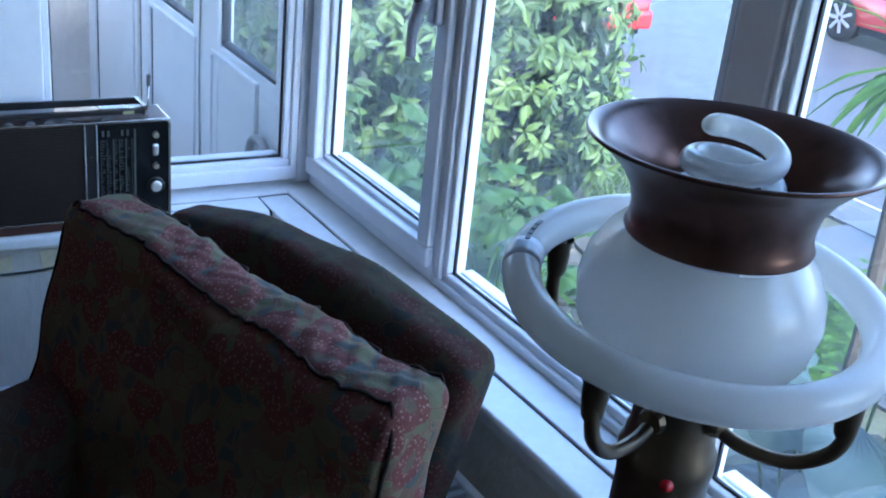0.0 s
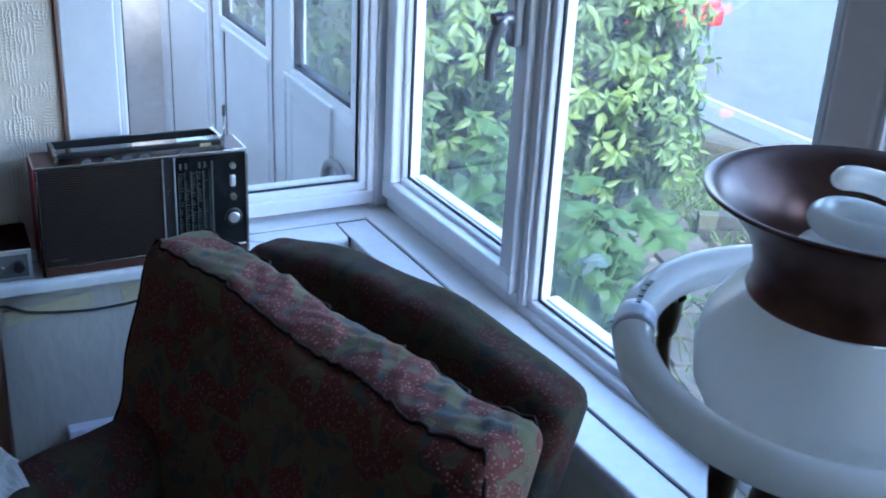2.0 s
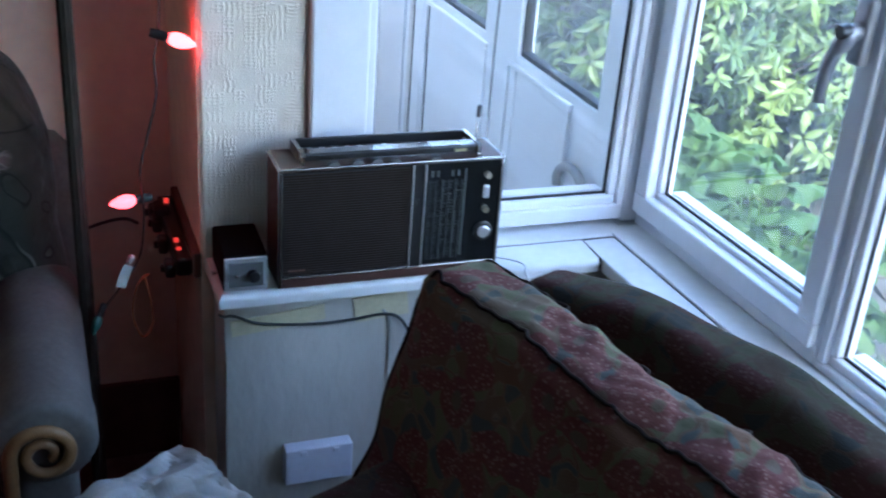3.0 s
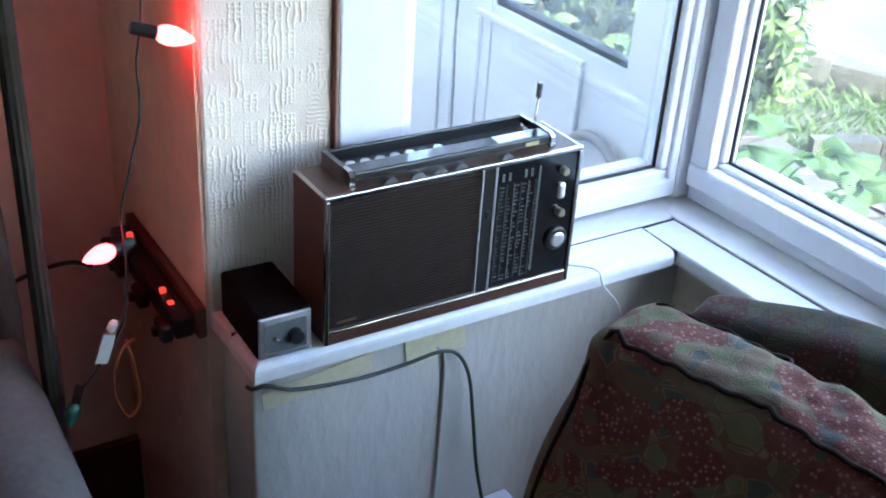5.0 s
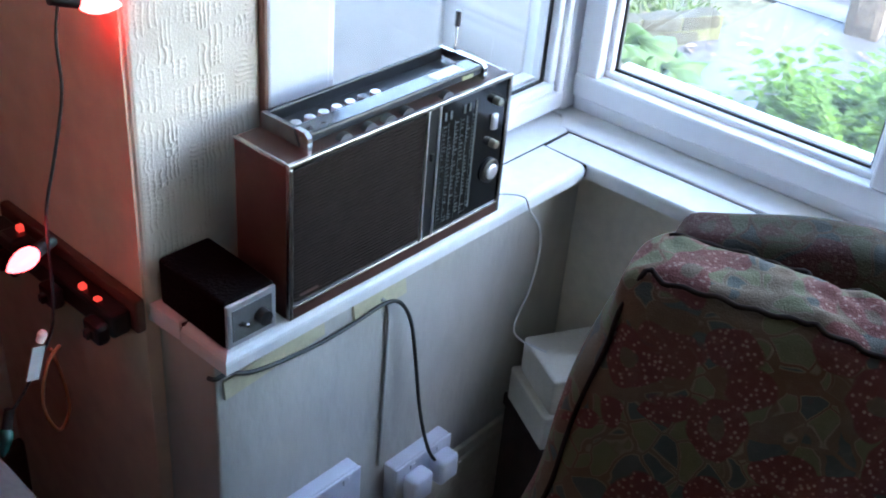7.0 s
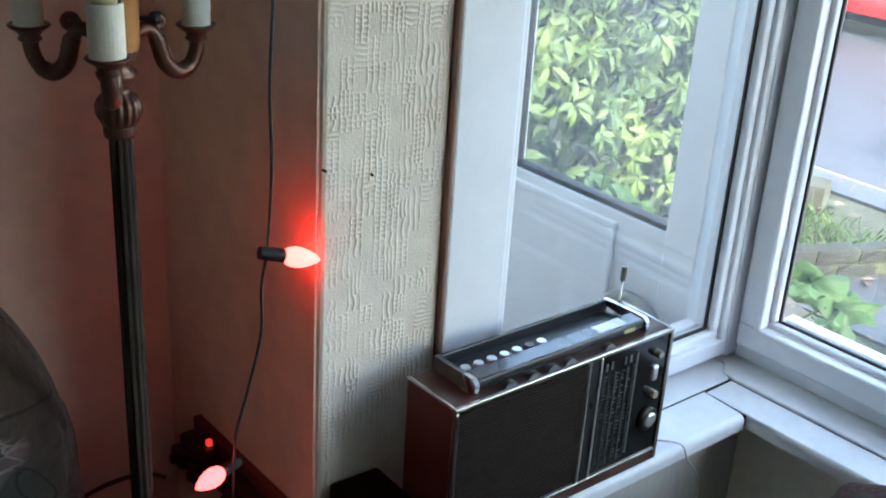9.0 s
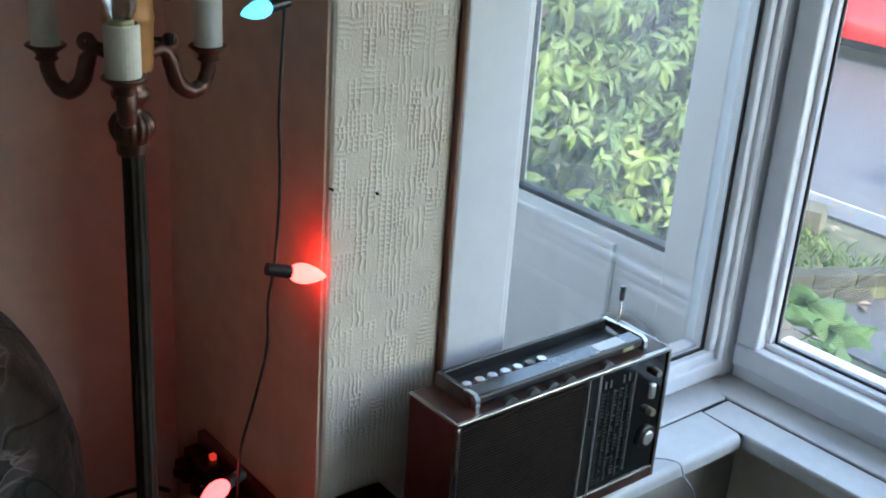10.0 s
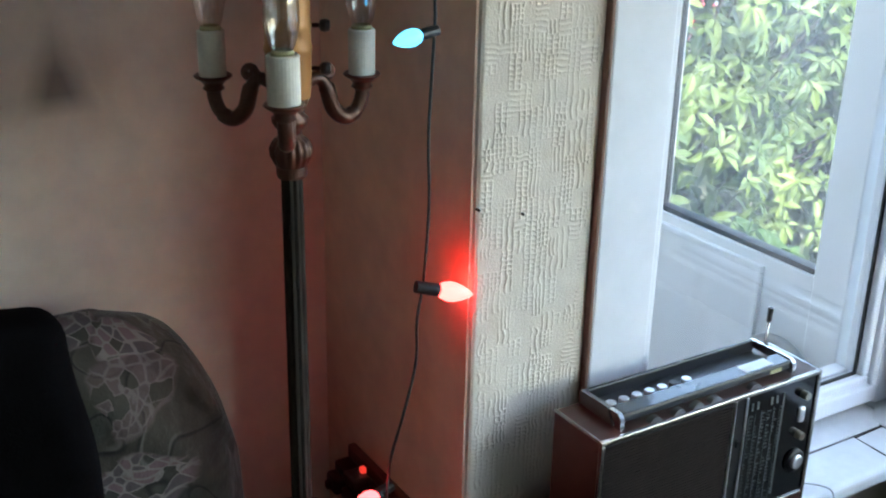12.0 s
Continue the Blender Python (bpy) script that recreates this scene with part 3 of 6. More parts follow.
# window sill, four boards with open joints
bm = bmesh.new()
slab(bm, [(0.054, 2.047), (0.862, 2.047), (0.866, 2.1455), (0.054, 2.1455)], SILL_Z - 0.028, SILL_Z, 0.013, 4, lambda c: c.y < 2.06 or c.x < 0.1)
sill = tagged(part("sill_side", bm, M["sill"], smooth=False), "white gloss painted wooden sill under the side window", "window sill", kind="structure")
bm = slab(bmesh.new(), [(0.056, 2.15), (0.944, 2.15), (0.985, 2.197), (0.985, 2.27), (0.05, 2.27)], SILL_Z - 0.028, SILL_Z + 0.003, 0.002, 1)
part("sill_back_strip", bm, M["sill"], sill)
part("joint", boxes((0.06, 0.945, 2.144, 2.152, SILL_Z - 0.024, SILL_Z - 0.0004)), M["joint"], sill, "dark dirt in the board joint")
bm = slab(bmesh.new(), [(0.888, BAY_END), (0.968, BAY_END), (0.968, 2.1455), (0.893, 2.1455), (0.889, 2.047)], SILL_Z - 0.028, SILL_Z, 0.011, 4, lambda c: c.y < 1.0 and c.x < 0.90)
sill = tagged(part("sill_front", bm, M["sill"]), "white gloss painted wooden sill under the bay window", "window sill", kind="structure")
bm = slab(bmesh.new(), [(0.9725, BAY_END), (1.12, BAY_END), (1.12, 2.27), (1.012, 2.27), (1.012, 2.197), (0.9725, 2.17)], SILL_Z - 0.028, SILL_Z + 0.005, 0.002, 1)
part("sill_back_strip", bm, M["sill"], sill)
part("joint", boxes((0.967, 0.974, BAY_END, 2.155, SILL_Z - 0.024, SILL_Z - 0.0004)), M["joint"], sill, "dark dirt in the board joint")
bm = slab(bmesh.new(), [(0.8845, 2.053), (0.889, 2.053), (0.8935, 2.146), (0.8885, 2.146)], SILL_Z - 0.024, SILL_Z - 0.0004)
part("joint", bm, M["joint"], sill, "dark dirt in the butt joint")
sill.matrix_world = FRONT


def window_unit(name, axis, a0, a1, z0, z1, face, sash, label, jamb_low=0.055, jamb_high=0.055, foot=0.045, bead=0.02):
    """A framed light along x or y; face is the room side of the frame. Along y the low end is the one nearer the post."""
    w = thing(name, FRONT if axis == "y" else Matrix(), label, "window", kind="structure")

    def bar(nm, u0, u1, v0, v1, d0, d1, mat, bev=0.004, label=""):
        r = (u0, u1, face + d0, face + d1, v0, v1) if axis == "x" else (face + d0, face + d1, u0, u1, v0, v1)
        return part(nm, boxes(r, bevel=bev, seg=2), mat, w, label)
    b0, b1, c0, c1 = a0 + jamb_low, a1 - jamb_high, z0 + foot, z1 - 0.05
    bar("frame_bottom", a0, a1, z0, c0, 0, 0.07, M["upvc"])
    bar("frame_top", a0, a1, c1, z1, 0, 0.07, M["upvc"])
    bar("frame_side", a0, b0, c0 - 0.002, c1 + 0.002, 0.0015, 0.07, M["upvc"])
    bar("frame_side", b1, a1, c0 - 0.002, c1 + 0.002, 0.0015, 0.07, M["upvc"])
    if sash:
        s, g = 0.05, 0.010
        e0, e1, f0, f1 = b0 - g, b1 + g, c0 - g, c1 + g
        bar("sash_bottom", e0, e1, f0, f0 + s, -0.016, 0.045, M["upvc"], 0.006)
        bar("sash_top", e0, e1, f1 - s, f1, -0.016, 0.045, M["upvc"], 0.006)
        bar("sash_side", e0, e0 + s, f0 + s - 0.002, f1 - s + 0.002, -0.0145, 0.045, M["upvc"], 0.006)
        bar("sash_side", e1 - s, e1, f0 + s - 0.002, f1 - s + 0.002, -0.0145, 0.045, M["upvc"], 0.006)
        b0, b1, c0, c1 = e0 + s, e1 - s, f0 + s, f1 - s
    # glazing beads step back from the frame, then a black gasket, then the pane
    h = bead
    for u0, u1, v0, v1 in ((b0 - 0.002, b1 + 0.002, c0 - 0.002, c0 + h), (b0 - 0.002, b1 + 0.002, c1 - h, c1 + 0.002), (b0 - 0.002, b0 + h, c0 + h, c1 - h), (b1 - h, b1 + 0.002, c0 + h, c1 - h)):
        bar("glazing_bead", u0, u1, v0, v1, 0.011, 0.045, M["upvc"], 0.005)
    b0, b1, c0, c1 = b0 + h, b1 - h, c0 + h, c1 - h
    k = 0.005
    for u0, u1, v0, v1 in ((b0, b1, c0, c0 + k), (b0, b1, c1 - k, c1), (b0, b0 + k, c0 + k, c1 - k), (b1 - k, b1, c0 + k, c1 - k)):
        bar("gasket", u0, u1, v0, v1, 0.026, 0.0315, M["gasket"], 0, "black rubber gasket")
    pane = bar("pane", b0, b1, c0, c1, 0.032, 0.036, M["glass"], 0)
    pane.visible_shadow = False
    # outer rebate of the frame, seen through the glass as a bright line
    for u0, u1, v0, v1 in ((b0, b1, c0 - 0.012, c0 + 0.004), (b0, b1, c1 - 0.004, c1 + 0.012)):
        bar("outer_bead", u0, u1, v0, v1, 0.046, 0.075, M["upvc"], 0.002)
    return w


WZ0, WZ1 = SILL_Z + 0.006, 2.2
window_unit("window_1", "x", 0.263, 0.99, WZ0 + 0.012, WZ1, Y_SIDE, False, "white plastic framed fixed side window of the bay", jamb_low=0.115, jamb_high=0.018, foot=0.036, bead=0.018)
casement = window_unit("window_2", "y", 1.556, 2.2, WZ0, WZ1, X_FRONT, True, "white plastic framed opening casement with grey lever handle", jamb_low=0.016, jamb_high=0.014, foot=0.042, bead=0.012)
window_unit("window_3", "y", 0.834, 1.554, WZ0, WZ1, X_FRONT, False, "white plastic framed fixed pane of the bay window", jamb_low=0.008, jamb_high=0.022, foot=0.018, bead=0.018)
window_unit("window_4", "y", -0.08, 0.747, WZ0, WZ1, X_FRONT, False, "white plastic framed fixed pane past the post", jamb_low=0.045, jamb_high=0.012, foot=0.018, bead=0.018)
window_unit("window_5", "y", BAY_END, -0.082, WZ0, WZ1, X_FRONT, True, "white plastic framed casement at the bay end", jamb_low=0.03, jamb_high=0.03, foot=0.045, bead=0.012)
setting("window_post", boxes((1.048, 1.14, 0.749, 0.832, WZ0, WZ1), bevel=0.006), M["upvc_grey"], "plain shaded post between two bay windows", "window post").matrix_world = FRONT
setting("window_corner_post", boxes((0.992, 1.12, 2.202, 2.28, WZ0, WZ1), bevel=0.008), M["upvc"], "white plastic corner post of the bay window", "window post")
setting("trim_strip", boxes((0.2555, 0.2622, 2.200, 2.26, SILL_Z + 0.003, CEIL_Z), bevel=0.002), M["wood_strip"], "thin bare brown wooden strip beside window frame", "trim")

# lever handle on the casement
HZ = 1.392
bm = boxes((1.012, 1.034, 1.578, 1.616, HZ - 0.055, HZ + 0.055), bevel=0.008, seg=3)
hb = part("handle_base", bm, M["handle"], casement, "grey metal handle base plate")
bm = bmesh.new()
tube(bm, smooth_path([(1.014, 1.596, HZ), (0.998, 1.595, HZ), (0.990, 1.598, HZ - 0.014), (0.989, 1.612, HZ - 0.038), (0.990, 1.624, HZ - 0.075), (0.992, 1.628, HZ - 0.125)], 6), [0.0135] * 8 + [0.0155] * 8 + [0.0125] * 8 + [0.0105] * 7, 14)
part("handle_lever", bm, M["handle"], casement, "grey cranked metal lever", smooth=True)
bm = bmesh.new()
tube(bm, [(0.990, 1.595, HZ + 0.002), (0.973, 1.594, HZ + 0.001)], [0.0135, 0.0115], 14)
part("handle_button", bm, M["black"], casement, "black release button")

# ---- the porch beside the bay, half glazed ----
PX = 1.0
PORCH_T = 2.35


def porch_leaf(name, y0, y1, label, near=0.215, far=0.030, stile=0.085, glass_z=0.994):
    w = thing(name, Matrix(), label, "porch panel", kind="structure")
    W = M["porch"]
    part("stile", boxes((PX, PX + 0.05, y0, y0 + stile, -0.1, PORCH_T), bevel=0.004), W, w)
    part("stile", boxes((PX, PX + 0.05, y1 - stile, y1, -0.1, PORCH_T), bevel=0.004), W, w)
    part("top_rail", boxes((PX + 0.001, PX + 0.05, y0 + stile, y1 - stile, PORCH_T - 0.12, PORCH_T), bevel=0.004), W, w)
    part("lower_panel", boxes((PX + 0.004, PX + 0.046, y0 + stile - 0.002, y1 - stile + 0.002, -0.1, glass_z - 0.012), bevel=0.003), W, w)
    # moulded frame on the lower panel: a raised bead, with recess shade as dark strips inside it
    p0, p1, top = y0 + near, y1 - far, glass_z - 0.034
    for a, b, c, d in ((p0, p1, top - 0.016, top), (p0, p0 + 0.016, 0.12, top - 0.016), (p1 - 0.016, p1, 0.12, top - 0.016), (p0, p1, 0.10, 0.12)):
        part("panel_moulding", boxes((PX - 0.008, PX + 0.006, a, b, c, d), bevel=0.004), W, w)
    q0, q1 = p0 + 0.016, p1 - 0.016
    for a, b, c, d in ((q1 - 0.006, q1, 0.12, top - 0.016), (q0, q0 + 0.003, 0.12, top - 0.016)):
        part("groove", boxes((PX + 0.001, PX + 0.005, a, b, c, d)), M["groove"], w, "thin dark groove along the moulding, recess shade in its colour")
    g0, g1 = y0 + stile + 0.006, y1 - stile - 0.006
    bm = bmesh.new()
    for a, b, c, d in ((g0 - 0.006, g1 + 0.006, glass_z - 0.012, glass_z), (g0 - 0.006, g1 + 0.006, PORCH_T - 0.132, PORCH_T - 0.12), (g0 - 0.006, g0, glass_z, PORCH_T - 0.132), (g1, g1 + 0.006, glass_z, PORCH_T - 0.132)):
        box(bm, PX + 0.012, PX + 0.04, a, b, c, d)
    part("glazing_gasket", bm, M["gasket"], w, "black rubber gasket")
    pane = part("pane", boxes((PX + 0.024, PX + 0.028, g0, g1, glass_z, PORCH_T - 0.132)), M["glass"], w)
    pane.visible_shadow = False
    return w


leaf_b = porch_leaf("porch_panel", 2.310, 2.958, "white half-glazed porch panel with recessed lower panel")
leaf_a = porch_leaf("porch_panel", 3.030, 3.74, "white half-glazed porch panel with recessed lower panel", 0.05, 0.12)
part("groove", boxes((PX - 0.001, PX + 0.04, 3.7405, 3.7475, -0.1, PORCH_T)), M["groove"], leaf_a, "dark open joint beside the post")
setting("porch_mullion", boxes((PX + 0.004, PX + 0.046, 2.9585, 3.0295, -0.1, PORCH_T)), M["porch"], "flat white mullion between porch panels", "post")
leaf_c = porch_leaf("porch_panel", 3.78, 4.60, "white half-glazed porch panel with recessed lower panel", 0.05, 0.14)
setting("porch_post", boxes((PX - 0.005, PX + 0.07, 3.748, 3.778, -0.1, PORCH_T)), M["porch_dirty"], "narrow weathered post between porch panels", "post")
setting("wall_porch_end", boxes((0.31, PX + 0.1, 4.62, 4.76, -0.3, PORCH_T)), M["porch_dirty"], "weathered pale end wall of porch", "wall")
setting("wall_house_front", boxes((0.2, 0.31, PIER_Y + 0.08, 4.76, -0.3, 2.6)), M["porch_dirty"], "pale rendered house front inside the porch", "wall")
setting("porch_floor", boxes((0.31, PX + 0.05, 2.29, 4.62, -0.3, -0.1)), M["concrete"], "grey concrete floor of the porch", "floor")

# ---- soft shapes ----
def soft_box(w, d, h, r, nx=20, ny=6, nz=14, puff=0.0, rough=0.0, seed=0.0, fn=None):
    """An upholstered block, centred in x and y and standing on z = 0: rounded edges, swollen faces, small unevenness."""
    bm = bmesh.new()
    grid = {}

    def vert(i, j, k):
        if (i, j, k) not in grid:
            q = Vector(((i / nx - 0.5) * w, (j / ny - 0.5) * d, (k / nz) * h))
            c = Vector((max(-w / 2 + r, min(w / 2 - r, q.x)), max(-d / 2 + r, min(d / 2 - r, q.y)), max(r, min(h - r, q.z))))
            o = q - c
            if o.length > 1e-6:
                q = c + o.normalized() * min(r, o.length * 1.0 if o.length < r else r)
            a, b, g = 1 - (2 * i / nx - 1) ** 2, 1 - (2 * j / ny - 1) ** 2, 1 - (2 * k / nz - 1) ** 2
            if puff:
                s = Vector(((1 if i == nx else -1 if i == 0 else 0) * b * g, (1 if j == ny else -1 if j == 0 else 0) * a * g, (1 if k == nz else -1 if k == 0 else 0) * a * b))
                q += s * puff
            if rough:
                q += noise.noise_vector(q * 7 + Vector((seed, 0, 0))) * rough
            grid[(i, j, k)] = bm.verts.new(fn(q) if fn else q)
        return grid[(i, j, k)]

    def sheet(na, nb, get):
        for a in range(na):
            for b in range(nb):
                bm.faces.new((get(a, b), get(a + 1, b), get(a + 1, b + 1), get(a, b + 1)))
    sheet(nx, ny, lambda a, b: vert(a, ny - b, 0))
    sheet(nx, ny, lambda a, b: vert(a, b, nz))
    sheet(nx, nz, lambda a, b: vert(a, 0, b))
    sheet(nx, nz, lambda a, b: vert(nx - a, ny, b))
    sheet(ny, nz, lambda a, b: vert(0, ny - a, b))
    sheet(ny, nz, lambda a, b: vert(nx, a, b))
    return bm


# ---- armchair in the bay ----
def back_arch(u, w):
    t = max(-1.0, min(1.0, u / (w / 2)))
    return (-0.034 if t < 0 else -0.006) * t + 0.066 * math.cos(t * math.pi / 2) ** 0.8


def bay_armchair():
    a = thing("armchair", pose(0.570, 1.240, 0, 0, 0, -66), "dark floral print armchair with loose back cushion, beside window", "armchair")
    w = 0.75
    lean = lambda q, k: Vector((q.x, q.y + (q.z - 0.45) * k, q.z))
    bm = soft_box(w, 0.105, 0.60, 0.027, 50, 8, 24, 0.0, 0.008, 3.0,
                  lambda q: lean(Vector((q.x * (1 - (0.34 if q.x > 0 else 0.0) * max(0, 0.57 - q.z)) - 0.054, q.y + 0.045, q.z + 0.325 + back_arch(q.x, w) * max(0, q.z / 0.60))), 0.22))
    part("backrest", bm, M["floral_shaded"], a, "printed fabric back with arched top, shade in its colour", smooth=True)
    # loose cushion, turned a little against the back
    turn = pose(-0.02, -0.155, 0.418, 0, 0, -4.0)

    def cush(q):
        z = q.z
        sag = -0.012 * math.sin((q.x + 0.2) * 5.5)
        crease = 0.010 * math.exp(-((q.x - 0.02) / 0.035) ** 2) * max(0, z / 0.57) ** 3
        top = max(0.0, (z - 0.40) / 0.175) ** 2
        # puckers across the top panel, drag lines down the front
        pucker = 0.0068 * top * noise.noise(Vector((q.x * 34 + q.y * 22, q.y * 16, 2.0))) + 0.008 * top * abs(noise.noise(Vector((q.x * 13 - q.y * 30, 5.0, 0))))
        drag = 0.006 * noise.noise(Vector((q.x * 9 + z * 7, z * 5, 4.0))) + 0.0025 * noise.noise(Vector((q.x * 26 + z * 18, z * 13, 9.0)))
        q = Vector((q.x * (1 + (0.45 if q.x < 0 else -0.14) * max(0, 0.52 - z) + (0.125 if q.x < 0 else -0.045)), q.y + (z - 0.05) * 0.20 + drag, z + (sag - crease) * (z / 0.57) - 0.028 * (q.x / 0.41) + pucker))
        return turn @ q
    bm = soft_box(0.80, 0.135, 0.575, 0.032, 90, 16, 50, 0.016, 0.011, 7.0, cush)
    cu = part("back_cushion", bm, M["floral"], a, "plump floral back cushion with corded seams", smooth=True)
    for name, y, wave in (("front_piping", -0.056, 0.6), ("back_piping", 0.050, 1.0)):
        pts = []
        for k in range(76):
            x = -0.375 + 0.75 * k / 75
            step = ((x * 6.3 + 0.4 * wave) % 1.0 - 0.5) ** 3 * 0.075
            q = Vector((x, y + wave * (0.006 * noise.noise(Vector((x * 15, wave, 0))) + step), 0.5725 + 0.0015 * math.sin(k * 1.9)))
            q += noise.noise_vector(q * 7 + Vector((7.0, 0, 0))) * 0.011
            pts.append(cush(q))
        for k in range(1, 12):
            q = Vector((0.394 + 0.002 * math.sin(k), y, 0.562 - 0.045 * k))
            q += noise.noise_vector(q * 7 + Vector((7.0, 0, 0))) * 0.011
            pts.append(cush(q))
        if name == "front_piping":
            for k in range(1, 12):
                q = Vector((-0.394, y, 0.562 - 0.045 * k))
                q += noise.noise_vector(q * 7 + Vector((7.0, 0, 0))) * 0.011
                pts.insert(0, cush(q))
        bm = bmesh.new()
        tube(bm, smooth_path([q + Vector((0, 0, 0.0015)) for q in pts], 2), 0.0034, 8)
        part(name, bm, M["piping"], cu, "dark corded seam", smooth=True)
        # seam fold standing up along the cord
        bm = bmesh.new()
        low, high = [], []
        side = -1 if y < 0 else 1
        for k in range(76):
            x = -0.36 + 0.72 * k / 75
            lift = 0.0005 + 0.003 * noise.noise(Vector((x * 19, side, 0)))
            for row, dy, dz in ((low, -side * 0.016, -0.004), (high, -side * 0.002, lift)):
                q = Vector((x, y + dy + 0.004 * noise.noise(Vector((x * 23, 3 + side, 0))), 0.5725 + dz))
                q += noise.noise_vector(q * 7 + Vector((7.0, 0, 0))) * 0.011
                row.append(bm.verts.new(cush(q)))
        for k in range(75):
            bm.faces.new((low[k], low[k + 1], high[k + 1], high[k]))
        bmesh.ops.solidify(bm, geom=bm.faces[:], thickness=0.003)
        part("seam_fold", bm, M["floral"], cu, smooth=True)
    bm = soft_box(0.64, 0.62, 0.17, 0.05, 16, 16, 6, 0.012, 0.006, 1.0, lambda q: Vector((q.x, q.y - 0.42, q.z + 0.30)))
    part("seat_cushion", bm, M["floral"], a, smooth=True)
    part("base", soft_box(0.80, 0.72, 0.20, 0.02, 12, 12, 4, 0, 0.003, 4.0, lambda q: Vector((q.x, q.y - 0.30, q.z + 0.12))), M["floral_shaded"], a, smooth=True)
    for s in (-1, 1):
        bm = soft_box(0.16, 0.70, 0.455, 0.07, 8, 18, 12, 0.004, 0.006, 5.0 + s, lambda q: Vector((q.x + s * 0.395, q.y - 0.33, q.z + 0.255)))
        part("arm", bm, M["floral_shaded"], a, smooth=True)
        for v in (-0.60, 0.0):
            bm = bmesh.new()
            lathe(bm, [(0.016, 0.0), (0.022, 0.02), (0.028, 0.12)], 12, Matrix.Translation((s * 0.35, v, 0)), close=True)
            part("leg", bm, M["seat_wood"], a, smooth=True)
    return a


M["piping"] = material("piping_cord", (0.026, 0.019, 0.017), 0.98, spec=0.05, vary=0.3, scale=30)
bay_armchair()


def crumpled(bm, w, d, n, amp, seed, base):
    """A creased sheet with folds and thickness."""
    vs = [[None] * (n + 1) for _ in range(n + 1)]
    for i in range(n + 1):
        for j in range(n + 1):
            x, y = (i / n - 0.5) * w, (j / n - 0.5) * d
            c = noise.cell(Vector((x * 14 + seed, y * 14, 0)))
            z = base(x, y) + amp * (noise.noise(Vector((x * 9 + seed, y * 9, 1.0))) + 0.6 * abs(noise.noise(Vector((x * 22, y * 22 + seed, 3.0)))) + 0.06 * c)
            vs[i][j] = bm.verts.new((x, y, z))
    for i in range(n):
        for j in range(n):
            bm.faces.new((vs[i][j], vs[i + 1][j], vs[i + 1][j + 1], vs[i][j + 1]))
    g = bmesh.ops.solidify(bm, geom=bm.faces[:], thickness=0.003)
    return bm


paper = thing("newspaper", pose(-0.165, 1.432, 0.722, 0, 0, -66), "crumpled pale grey newspaper lying on the armchair arm", "newspaper")
for k, (w, d, lift, turn) in enumerate(((0.30, 0.33, 0.0, 0), (0.25, 0.29, 0.012, 9), (0.16, 0.24, 0.022, -14))):
    bm = crumpled(bmesh.new(), w, d, 40, 0.032, 4.0 + 2.3 * k, lambda x, y: 0.03 + lift - 0.5 * max(0, abs(x) - 0.09) ** 1.4)
    sheet = part("sheet", bm, M["paper"], paper)
    sheet.matrix_local = pose(0.01 * k, 0.012 * k, 0, 0, 0, turn)


